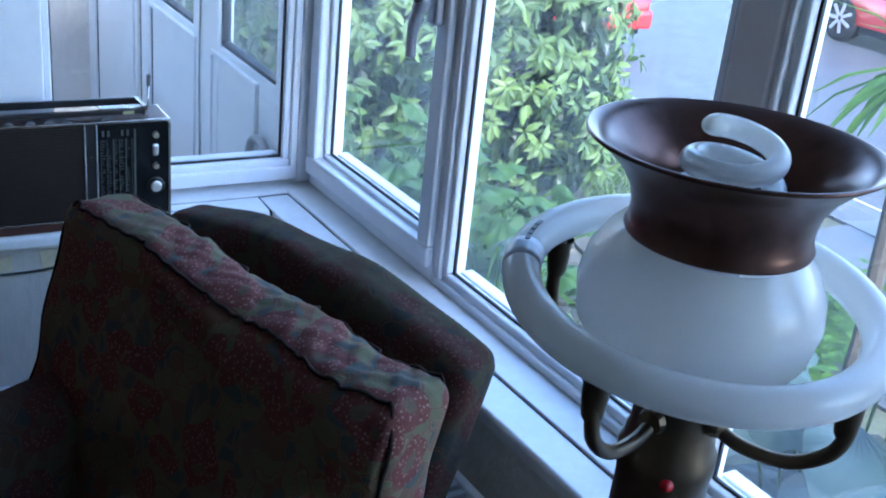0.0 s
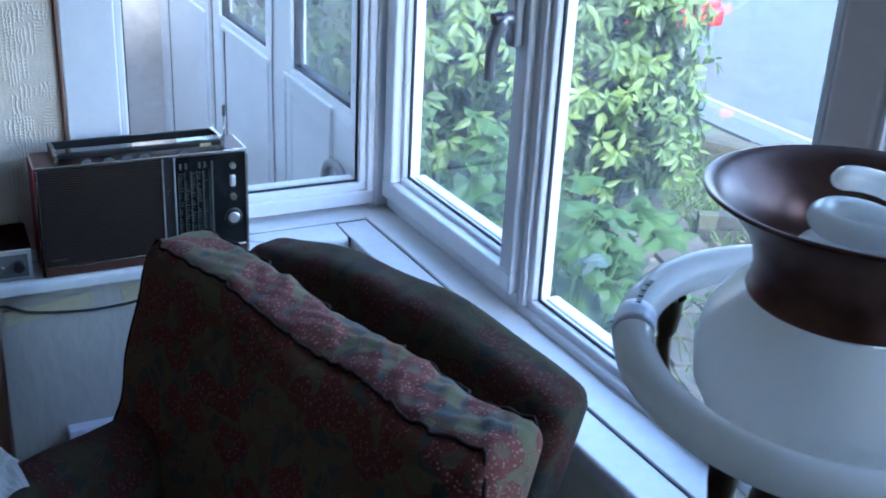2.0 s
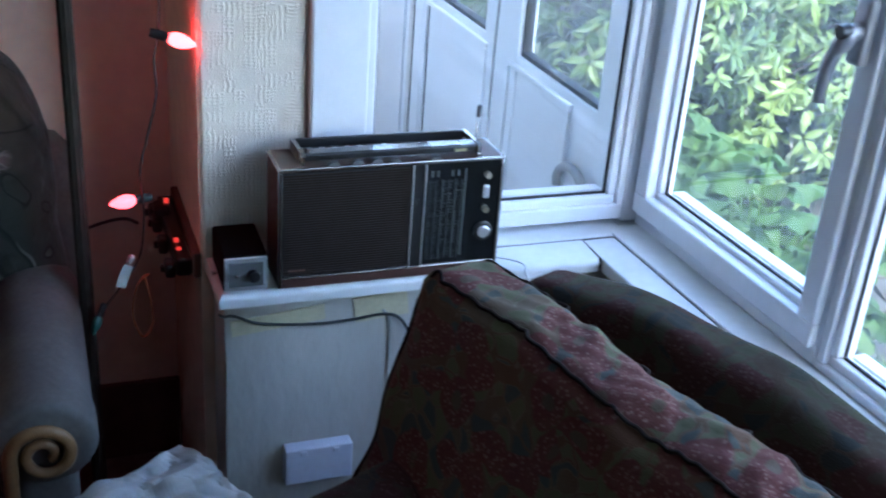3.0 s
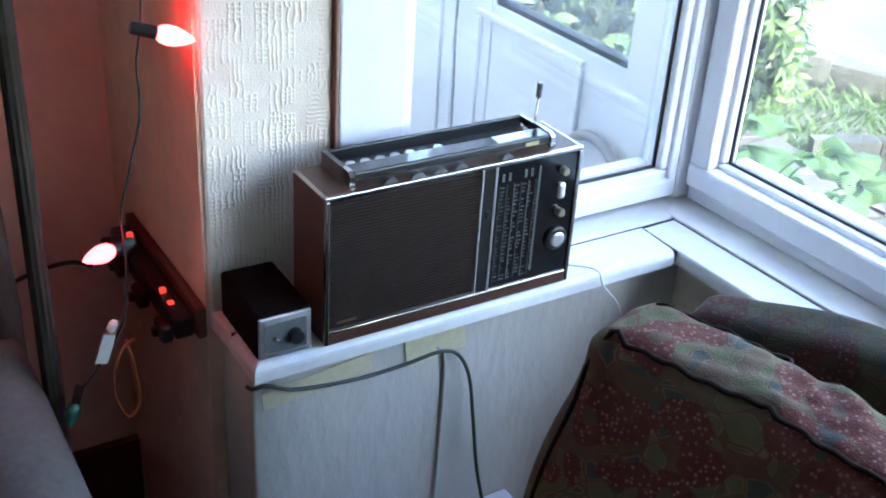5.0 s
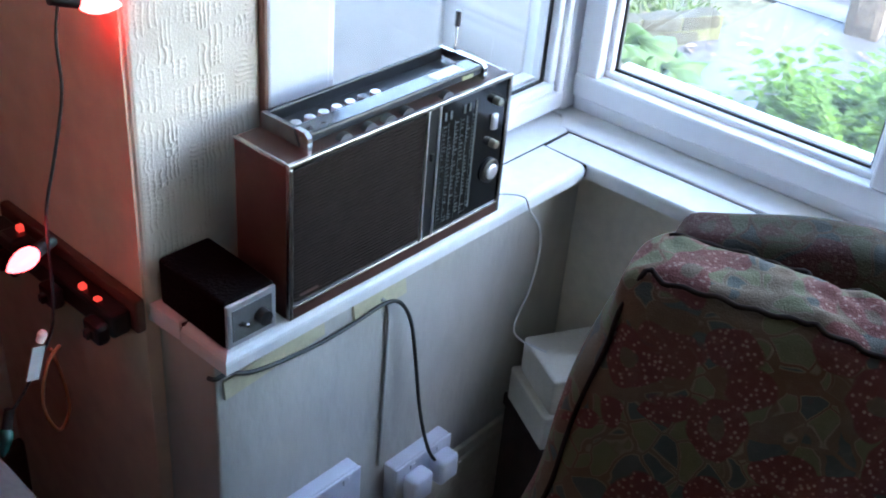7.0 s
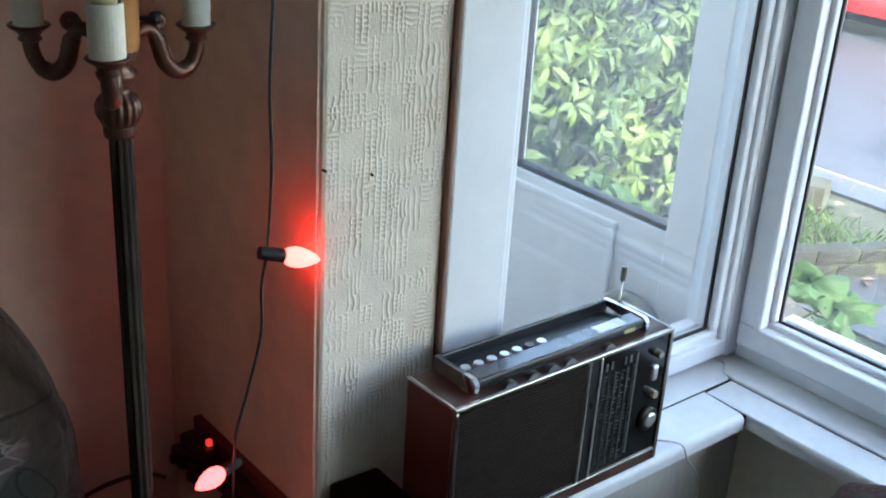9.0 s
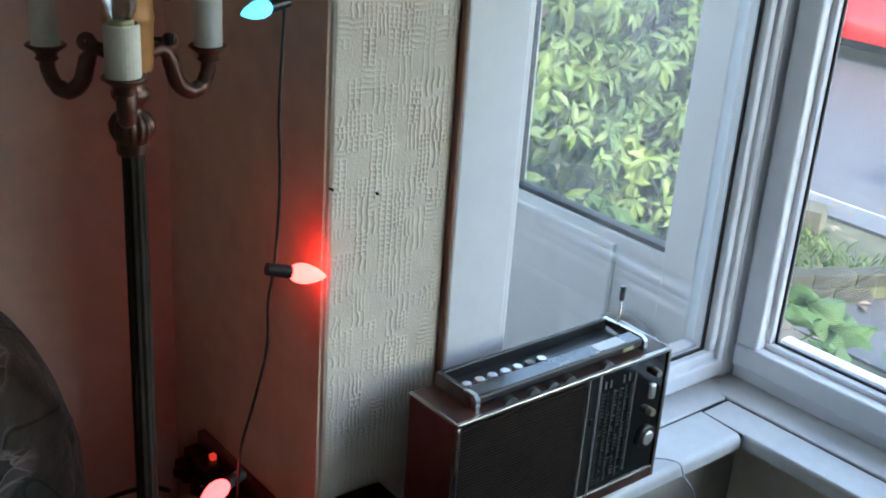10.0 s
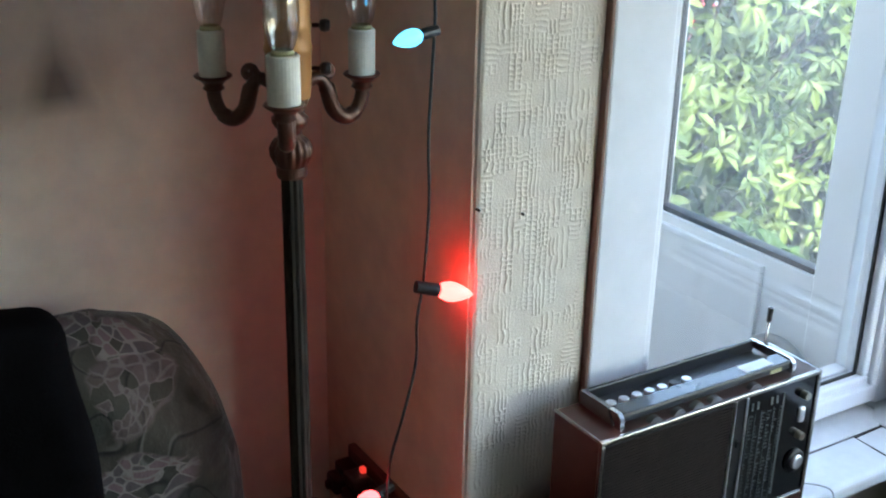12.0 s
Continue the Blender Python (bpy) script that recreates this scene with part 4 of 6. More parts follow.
# ---- tapestry armchair in the alcove ----
def corner_armchair():
    a = thing("armchair", pose(-0.583, 2.125, 0), "grey-green floral tapestry armchair with carved scroll arms", "armchair")
    w = 0.71

    def shoulder(x, half, r):
        t = max(0.0, min(1.0, (abs(x) - (half - r)) / r))
        return -r * (1 - math.sqrt(max(0.0, 1 - 0.96 * t * t)))

    def cover(q):
        k = max(0, q.z / 0.86) ** 3
        fold = 0.010 * math.sin(q.x * 26 + q.z * 9) * k - 0.034 * k * max(0.0, noise.noise(Vector((q.x * 11 + q.z * 13, q.z * 3, 1.0)))) ** 0.7
        return Vector((q.x, q.y + 0.30 + (q.z - 0.2) * 0.14 + fold, q.z + 0.318 + shoulder(q.x, w / 2, 0.19) * max(0, q.z / 0.86) ** 2))
    part("back_cover", soft_box(w, 0.17, 0.845, 0.07, 80, 14, 80, 0.015, 0.016, 11.0, cover), M["tapestry"], a, "wrinkled tapestry throw with faded flowers", smooth=True)
    bm = soft_box(0.835, 0.10, 0.66, 0.03, 20, 6, 16, 0.0, 0.005, 13.0,
                  lambda q: Vector((q.x, q.y + 0.44 + (q.z - 0.2) * 0.10, q.z + 0.265 + shoulder(q.x, 0.417, 0.08) * max(0, q.z / 0.66) ** 2)))
    part("backrest", bm, M["velvet"], a, "plain grey-green upholstered back", smooth=True)
    part("base", soft_box(0.70, 0.66, 0.26, 0.03, 12, 12, 5, 0, 0.004, 3.0, lambda q: Vector((q.x, q.y + 0.10, q.z + 0.10))), M["velvet"], a, smooth=True)
    part("seat_cushion", soft_box(0.46, 0.58, 0.15, 0.05, 14, 14, 5, 0.01, 0.006, 8.0, lambda q: Vector((q.x, q.y + 0.04, q.z + 0.355))), M["tapestry"], a, smooth=True)
    for s in (-1, 1):
        ax = s * 0.305
        pts = [Vector((ax, 0.30, 0.632)), Vector((ax, 0.14, 0.628)), Vector((ax, -0.02, 0.616)), Vector((ax, -0.18, 0.600)), Vector((ax, -0.225, 0.595))]
        arm = part("arm", tube(bmesh.new(), smooth_path(pts, 5), [0.090] * 14 + [0.094] * 4 + [0.091, 0.084, 0.074], 22), M["velvet"], a, "worn grey-green rolled arm", smooth=True)
        part("arm_panel", soft_box(0.11, 0.52, 0.36, 0.02, 6, 14, 8, 0, 0.004, 9.0, lambda q: Vector((q.x + ax, q.y + 0.05, q.z + 0.22))), M["velvet"], a, smooth=True)
        spiral = []
        for k in range(46):
            th = k / 45 * 3.3 * math.pi
            r = 0.058 * (1 - 0.78 * k / 45)
            spiral.append(Vector((ax - s * r * math.cos(th), -0.232, 0.585 + r * math.sin(th))))
        spiral = [Vector((ax - s * 0.060, -0.222, 0.26)), Vector((ax - s * 0.060, -0.228, 0.45))] + spiral
        part("scroll", tube(bmesh.new(), spiral, [0.013] * 2 + [0.013 - 0.005 * k / 45 for k in range(46)], 8), M["seat_wood"], arm, "carved varnished wooden scroll", smooth=True)
        for v in (-0.18, 0.38):
            bm = bmesh.new()
            lathe(bm, [(0.014, 0.0), (0.026, 0.025), (0.018, 0.05), (0.03, 0.11)], 12, Matrix.Translation((s * 0.30, v, 0)), close=True)
            part("leg", bm, M["seat_wood"], a, smooth=True)
    return a


corner_armchair()

# black garment hung over the back, red cushion on the seat
bm = soft_box(0.44, 0.085, 0.44, 0.030, 30, 6, 30, 0.0, 0.014, 21.0, lambda q: Vector((q.x + 0.035 * (0.44 - q.z) * (q.x > 0) * 2, q.y + q.z * 0.16 + 0.010 * math.sin(q.x * 22), q.z + 0.008 * math.sin(q.x * 13))))
ob = tagged(part("black_jacket", bm, M["black_cloth"], smooth=True), "black cloth jacket hanging over the tapestry armchair", "jacket")
ob.matrix_world = pose(-0.700, 2.270, 0.822, 0, 0, 0)
carton = thing("carton", pose(-0.500, 1.955, 0.507, 0, 0, 6), "tan cardboard carton with red stripe on armchair seat", "carton")
part("box", boxes((-0.09, 0.09, -0.13, 0.13, 0.0, 0.27), bevel=0.003), M["card"], carton)
part("red_stripe", boxes((0.0895, 0.0915, -0.125, 0.10, 0.03, 0.14)), M["red_cloth"], carton, "printed red stripe")
part("flap", boxes((-0.085, 0.085, -0.128, -0.002, 0.270, 0.274)), M["card"], carton)
part("flap", boxes((-0.085, 0.085, 0.002, 0.128, 0.270, 0.274)), M["card"], carton)


# ---- portable radio ----
def radio():
    a = thing("radio", pose(0.393, 2.051, SILL_Z + 0.001, 0, 0, 0.0), "vintage brown portable radio with chrome trim on the sill", "radio")
    W, D, H = 0.450, 0.112, 0.247
    x0, x1 = -W / 2, W / 2
    body = part("body", boxes((x0, x1, 0.004, D, 0.0, H), bevel=0.004), M["radio_case"], a, "dark brown wood-grain case")
    # chrome frame round the front and along the top side edges
    for nm, r in (("front_trim", (x0 - 0.001, x1 + 0.001, -0.001, 0.006, H - 0.006, H + 0.001)), ("front_trim", (x0 - 0.001, x0 + 0.006, -0.0012, 0.006, 0.002, H - 0.006)), ("front_trim", (x1 - 0.006, x1 + 0.001, -0.0012, 0.006, 0.002, H - 0.006)), ("front_trim", (x0 + 0.006, x1 - 0.006, -0.001, 0.006, 0.020, 0.024)), ("side_trim", (x0 - 0.001, x0 + 0.004, 0.006, D, H - 0.004, H + 0.001)), ("side_trim", (x1 - 0.004, x1 + 0.001, 0.006, D, H - 0.004, H + 0.001))):
        part(nm, boxes(r, bevel=0.0012), M["chrome"], a, "worn chrome edge trim")
    part("plinth", boxes((x0 + 0.006, x1 - 0.006, 0.0, 0.006, 0.002, 0.020)), M["radio_case"], a)
    # loudspeaker grille of fine bars
    gx1 = x0 + W * 0.580
    g = part("grille", boxes((x0 + 0.006, gx1, 0.003, 0.008, 0.024, H - 0.006)), M["black"], a, "dark loudspeaker grille")
    bm = bmesh.new()
    for k in range(40):
        z = 0.028 + k * (H - 0.038) / 40
        box(bm, x0 + 0.008, gx1 - 0.001, 0.0005, 0.004, z, z + 0.0032)
    tagged(part("grille_mesh", bm, M["grille"], g), kind="stuff")
    part("badge", boxes((x0 + 0.020, x0 + 0.052, -0.0008, 0.002, 0.036, 0.040)), M["radio_case"], g)
    # divider and dial
    part("divider", boxes((gx1, gx1 + 0.003, -0.0015, 0.006, 0.022, H - 0.006), (gx1 + 0.025, gx1 + 0.028, -0.0015, 0.006, 0.022, H - 0.006), bevel=0.0008), M["alu"], a, "brushed metal divider strips")
    part("scale_strip", boxes((gx1 + 0.003, gx1 + 0.025, 0.001, 0.006, 0.024, H - 0.006)), M["black"], a)
    part("slider", boxes((gx1 + 0.011, gx1 + 0.017, -0.003, 0.002, H - 0.090, H - 0.078), bevel=0.001), M["black"], a)
    dx0, dx1 = gx1 + 0.028, x1 - 0.006
    dial = part("dial", boxes((dx0, dx1, 0.002, 0.006, 0.024, H - 0.006)), M["dial"], a, "black glass tuning dial")
    rng = random.Random(5)
    bm, tk = bmesh.new(), bmesh.new()
    for c in range(6):
        cx = dx0 + 0.007 + c * 0.0135
        box(bm, cx, cx + (0.0016 if c in (2, 4) else 0.0008), 0.0012, 0.0022, 0.034, H - 0.040)
        for k in range(26):
            z = 0.036 + k * 0.0066
            if rng.random() < 0.8:
                ln = rng.choice((0.003, 0.005, 0.0075))
                box(tk, cx + 0.0022, cx + 0.0022 + ln, 0.0012, 0.0022, z, z + 0.0014 + 0.0014 * rng.random())
    tagged(part("dial_line", bm, M["print"], dial, "pale printed scale lines"), kind="stuff")
    tagged(part("dial_print", tk, M["tick"], dial, "faint printed scale marks"), kind="stuff")
    for u in (0.010, 0.022, 0.052, 0.064):
        part("wave_indicator", boxes((dx0 + u, dx0 + u + 0.0045, 0.0005, 0.003, H - 0.034, H - 0.021)), M["print"], dial)
    part("scale_ladder", boxes((dx0 + 0.080, dx0 + 0.0835, 0.0008, 0.003, 0.04, H - 0.02)), M["print"], dial)
    # controls in a column
    kx = x1 - 0.034

    def knob(nm, z, r, out, mat, label, inner=None):
        rot = Matrix.Translation((kx, 0.002, z)) @ Matrix.Rotation(math.pi / 2, 4, "X")
        q = part(nm, lathe(bmesh.new(), [(0.0004, -0.001), (r, -0.001), (r, out * 0.8), (r * 0.88, out), (0.0004, out)], 28, rot), mat, a, label)
        if inner:
            part("knob_face", lathe(bmesh.new(), [(0.0004, out - 0.001), (r * 0.62, out - 0.001), (r * 0.62, out + 0.003), (r * 0.5, out + 0.0045), (0.0004, out + 0.0045)], 28, rot), inner, q, "spun aluminium knob face")
    knob("knob", 0.212, 0.0068, 0.012, M["knob_brass"], "small chrome control knob")
    part("thumb_wheel", boxes((kx - 0.007, kx + 0.007, -0.004, 0.004, 0.162, 0.190), bevel=0.004), M["alu"], a, "ribbed chrome volume wheel")
    knob("knob", 0.139, 0.0068, 0.012, M["knob_brass"], "small chrome control knob")
    knob("tuning_knob", 0.090, 0.0205, 0.006, M["black"], "large black tuning knob with bright face", M["alu"])
    # carrying handle folded on the top, with the push-buttons behind it
    hx0, hx1 = x0 + 0.048, x1 - 0.050
    part("button_tray", boxes((hx0 + 0.004, hx1 - 0.004, 0.048, 0.102, H, H + 0.004)), M["black"], a)
    part("tray_wall", boxes((hx0, hx1, 0.101, 0.108, H, H + 0.022), bevel=0.002), M["black"], a)
    for k in range(7):
        bx = hx0 + 0.026 + k * 0.0250
        part("push_button", lathe(bmesh.new(), [(0.0080, 0.0), (0.0080, 0.0065), (0.0072, 0.0078), (0.0004, 0.0078)], 20, Matrix.Translation((bx, 0.071, H + 0.004))), M["knurl"] if k == 5 else M["alu"], a, "round pale metal push-button")
    h = part("handle", boxes((hx0 + 0.004, hx1 - 0.004, 0.018, 0.048, H + 0.008, H + 0.0215), bevel=0.003), M["black"], a, "black handle bar with glossy top")
    part("handle_plate", boxes((hx0 + 0.006, hx1 - 0.006, 0.020, 0.047, H + 0.0212, H + 0.0225)), M["handle_top"], h, "smoky glossy top plate")
    part("handle_sticker", boxes((hx1 - 0.098, hx1 - 0.038, 0.024, 0.045, H + 0.0224, H + 0.0232)), M["label"], h, "small white paper sticker")
    part("handle_badge", boxes((hx1 - 0.050, hx1 - 0.026, 0.0165, 0.0185, H + 0.010, H + 0.016)), M["label_y"], h, "small brass badge")
    def end_plate(nm, hx, outline, mat, label):
        bm = bmesh.new()
        lo, hi = ([bm.verts.new((hx + dx, y, H + z)) for y, z in outline] for dx in (-0.004, 0.004))
        bm.faces.new(lo[::-1])
        bm.faces.new(hi)
        for k in range(len(outline)):
            j = (k + 1) % len(outline)
            bm.faces.new((lo[k], lo[j], hi[j], hi[k]))
        bmesh.ops.recalc_face_normals(bm, faces=bm.faces[:])
        part(nm, bm, mat, h, label)
    end_plate("handle_end", hx0, [(0.014, 0.0), (0.014, 0.018), (0.022, 0.0245), (0.040, 0.0245), (0.034, 0.014), (0.026, 0.0)], M["chrome"], "polished chrome handle end")
    end_plate("handle_cheek", hx0 - 0.0005, [(0.030, 0.0), (0.038, 0.013), (0.044, 0.0240), (0.106, 0.0225), (0.106, 0.0)], M["knurl"], "dark grey cheek of the tray")
    end_plate("handle_end", hx1, [(0.014, 0.0), (0.014, 0.018), (0.022, 0.0245), (0.048, 0.0245), (0.108, 0.022), (0.108, 0.012), (0.056, 0.008), (0.030, 0.003)], M["chrome"], "polished chrome handle end")
    for k, bx in enumerate((-0.118, -0.072, -0.034, 0.002, 0.085)):
        rot = Matrix.Translation((bx, 0.012, H - 0.005)) @ Matrix.Rotation(math.pi / 2, 4, "X")
        part("tone_wheel", lathe(bmesh.new(), [(0.0004, -0.005), (0.013, -0.005), (0.013, 0.005), (0.0004, 0.005)], 20, rot), M["knurl"], a, "dark ribbed tone wheel")
    bm = bmesh.new()
    tube(bm, [(0.2, 0.100, H - 0.03), (0.203, 0.100, H + 0.052)], 0.0022, 10)
    ant = part("aerial", bm, M["chrome"], a, "telescopic chrome aerial, pushed in", smooth=True)
    bm = bmesh.new()
    tube(bm, [(0.203, 0.100, H + 0.050), (0.204, 0.100, H + 0.074)], 0.0048, 12)
    part("aerial_tip", bm, M["knurl"], ant)
    return a


M["handle_top"] = material("smoky_plate", (0.06, 0.065, 0.07), 0.10, 0.3, vary=0.1, spec=0.7)
M["knurl"] = material("knurled_grey", (0.12, 0.12, 0.12), 0.4, 0.3, vary=0.2, scale=60)
radio()


def power_unit():
    a = thing("power_supply", pose(0.107, 2.056, SILL_Z + 0.001, 0, 0, -1), "small dark mains adaptor box with metal front on the sill", "power supply")
    part("body", boxes((-0.043, 0.043, 0.004, 0.150, 0.0, 0.076), bevel=0.006, seg=3), M["radio_black"], a)
    part("front_plate", boxes((-0.041, 0.041, 0.0, 0.006, 0.003, 0.072), bevel=0.002), M["alu"], a, "scratched aluminium front plate")
    part("front_inlay", boxes((-0.033, 0.033, -0.001, 0.004, 0.012, 0.062)), M["inlay"], a, "dark grey inlay")
    rot = Matrix.Translation((0.014, -0.001, 0.036)) @ Matrix.Rotation(math.pi / 2, 4, "X")
    part("knob", lathe(bmesh.new(), [(0.0004, 0.0), (0.012, 0.0), (0.011, 0.012), (0.0004, 0.013)], 20, rot), M["black"], a, "black pointer knob")
    rot = Matrix.Translation((-0.018, -0.001, 0.036)) @ Matrix.Rotation(math.pi / 2 - 0.4, 4, "X")
    part("toggle_switch", lathe(bmesh.new(), [(0.004, 0.0), (0.0022, 0.004), (0.003, 0.014), (0.0004, 0.016)], 12, rot), M["chrome"], a, "tiny chrome toggle")


M["radio_black"] = material("crackle_black", (0.004, 0.0035, 0.0035), 0.85, spec=0.08, vary=0.3, scale=25, bump=0.3, bump_scale=220)
M["inlay"] = material("grey_inlay", (0.12, 0.125, 0.125), 0.5, vary=0.15, scale=30)
power_unit()


# ---- floor lamp with ring tube ----
def ring_lamp():
    C = Vector((0.551, 0.297, 0.0))
    Z = 1.337
    a = thing("floor_lamp", Matrix.Translation(C) @ Matrix.Scale(1.06, 4), "brass floor lamp with opal bowl, copper flare and ring tube", "floor lamp")
    tilt = Matrix.Translation((0, 0, Z)) @ Vector((0, 0, 1)).rotation_difference(Vector((-0.035, -0.109, 1))).to_matrix().to_4x4()
    ring = [tilt @ Vector((0.140 * math.cos(t), 0.140 * math.sin(t), 0)) for t in (2 * math.pi * k / 96 for k in range(96))]
    r = part("ring_tube", tube(bmesh.new(), ring, 0.0152, 20, True), M["tube"], a, "white circular fluorescent tube", smooth=True)
    k = 38
    part("tube_joint", tube(bmesh.new(), ring[k - 2:k + 2], 0.0157, 20), M["white_plastic"], r, "translucent plastic tube connector", smooth=True)
    for k in (33, 34, 35, 36):
        at = ring[k] + (tilt.to_3x3() @ Vector((0, 0, 0.0149)))
        part("print_mark", boxes((-0.0018, 0.0018, -0.005, 0.005, -0.0005, 0.0009)), M["inlay"], r, "faint printed mark").matrix_local = Matrix.Translation(at) @ Matrix.Rotation(2 * math.pi * k / 96, 4, "Z")
    bm = bmesh.new()
    prof = [(0.028, -0.062), (0.055, -0.060), (0.080, -0.048), (0.093, -0.025), (0.0965, 0.0), (0.093, 0.02), (0.083, 0.038), (0.072, 0.050), (0.067, 0.056)]
    part("opal_bowl", lathe(bm, prof, 64, tilt @ Matrix.Translation((0, 0, 0.002))), M["opal"], a, "squat milk-white glass bowl", smooth=True)
    bm = bmesh.new()
    outer = [(0.0705, 0.046), (0.0715, 0.049), (0.0690, 0.054), (0.0685, 0.066), (0.072, 0.080), (0.081, 0.095), (0.094, 0.108), (0.1085, 0.118), (0.1105, 0.1195), (0.1105, 0.1215)]
    inner = [(0.1085, 0.122), (0.0925, 0.111), (0.079, 0.098), (0.0695, 0.082), (0.0655, 0.066), (0.066, 0.05)]
    upright = Matrix.Translation(tilt @ Vector((-0.0012, -0.004, 0.050))) @ Matrix.Translation((0, 0, -0.040))
    part("copper_flare", lathe(bm, outer + inner, 72, upright), M["copper"], a, "flared brown copper collar with dull patina", smooth=True)
    # spiral lamp inside the collar
    pts = []
    for k in range(90):
        t = k / 89
        th = t * 2 * math.pi * 2.6 + radians(-96)
        rr = 0.0345 - 0.0075 * t * t
        pts.append(tilt @ Vector((rr * math.cos(th), rr * math.sin(th), 0.070 + 0.066 * t)))
    part("spiral_tube", tube(bmesh.new(), pts, [0.0088] * 87 + [0.0082, 0.0064, 0.003], 16), M["tube"], a, "white spiral energy-saving tube", smooth=True)
    part("lamp_holder", lathe(bmesh.new(), [(0.0004, 0.0), (0.026, 0.0), (0.028, 0.03), (0.022, 0.048), (0.0004, 0.048)], 24, Matrix.Translation((0, 0, Z + 0.012))), M["white_plastic"], a, smooth=True)
    # column: stout turned top, then a slim pole and a round foot
    col = [(0.030, -0.056), (0.036, -0.060), (0.0365, -0.075), (0.034, -0.085), (0.0345, -0.118), (0.037, -0.124), (0.0375, -0.132), (0.041, -0.138), (0.041, -0.150), (0.0385, -0.165), (0.040, -0.22), (0.034, -0.26), (0.020, -0.28), (0.017, -0.30)]
    part("column", lathe(bmesh.new(), col, 40, Matrix.Translation((0, 0, Z))), M["brass"], a, "dark tarnished brass column head", smooth=True)
    part("pole", tube(bmesh.new(), [(0, 0, 0.03), (0, 0, Z - 0.29)], 0.016, 16), M["brass"], a, smooth=True)
    part("foot", lathe(bmesh.new(), [(0.0004, 0.0), (0.150, 0.0), (0.150, 0.012), (0.12, 0.026), (0.05, 0.040), (0.018, 0.06)], 40), M["brass"], a, smooth=True)
    for ang in (201, 287, 17, 107):
        c, s = math.cos(radians(ang)), math.sin(radians(ang))
        top = tilt @ Vector((0.1375 * c, 0.1375 * s, -0.016))
        path = smooth_path([(0.033 * c, 0.033 * s, Z - 0.098), (0.060 * c, 0.060 * s, Z - 0.106), (0.100 * c, 0.100 * s, Z - 0.100), (0.130 * c, 0.130 * s, Z - 0.077), (0.139 * c, 0.139 * s, Z - 0.050), top], 6)
        arm = part("arm", tube(bmesh.new(), path, 0.0060, 12), M["brass"], a, "curved dark brass arm", smooth=True)
        part("tube_clip", lathe(bmesh.new(), [(0.0060, -0.032), (0.0080, -0.028), (0.0100, -0.012), (0.0100, -0.002), (0.0122, 0.002)], 16, Matrix.Translation(top)), M["brass"], arm, smooth=True)
        part("rosette", lathe(bmesh.new(), [(0.0004, 0.0), (0.012, 0.002), (0.010, 0.008), (0.0004, 0.012)], 12, Matrix.Translation((0.036 * c, 0.036 * s, Z - 0.098)) @ Vector((0, 0, 1)).rotation_difference(Vector((c, s, 0))).to_matrix().to_4x4()), M["brass"], arm)
    rot = Matrix.Translation((0.040 * math.cos(radians(232)), 0.040 * math.sin(radians(232)), Z - 0.150)) @ Matrix.Rotation(radians(232), 4, "Z") @ Matrix.Rotation(math.pi / 2, 4, "Y")
    part("pilot_light", lathe(bmesh.new(), [(0.0055, -0.002), (0.0055, 0.003), (0.0045, 0.005), (0.002, 0.0075), (0.0004, 0.008)], 16, rot), M["tail"], a, "tiny red pilot light", smooth=True)
    bm = bmesh.new()
    lathe(bm, [(0.022, -0.31), (0.060, -0.295), (0.072, -0.265), (0.060, -0.238), (0.040, -0.23)], 32, Matrix.Translation((0, 0, Z)))
    part("lower_bowl", bm, M["candle"], a, "cream glass knop under the column", smooth=True)


ring_lamp()


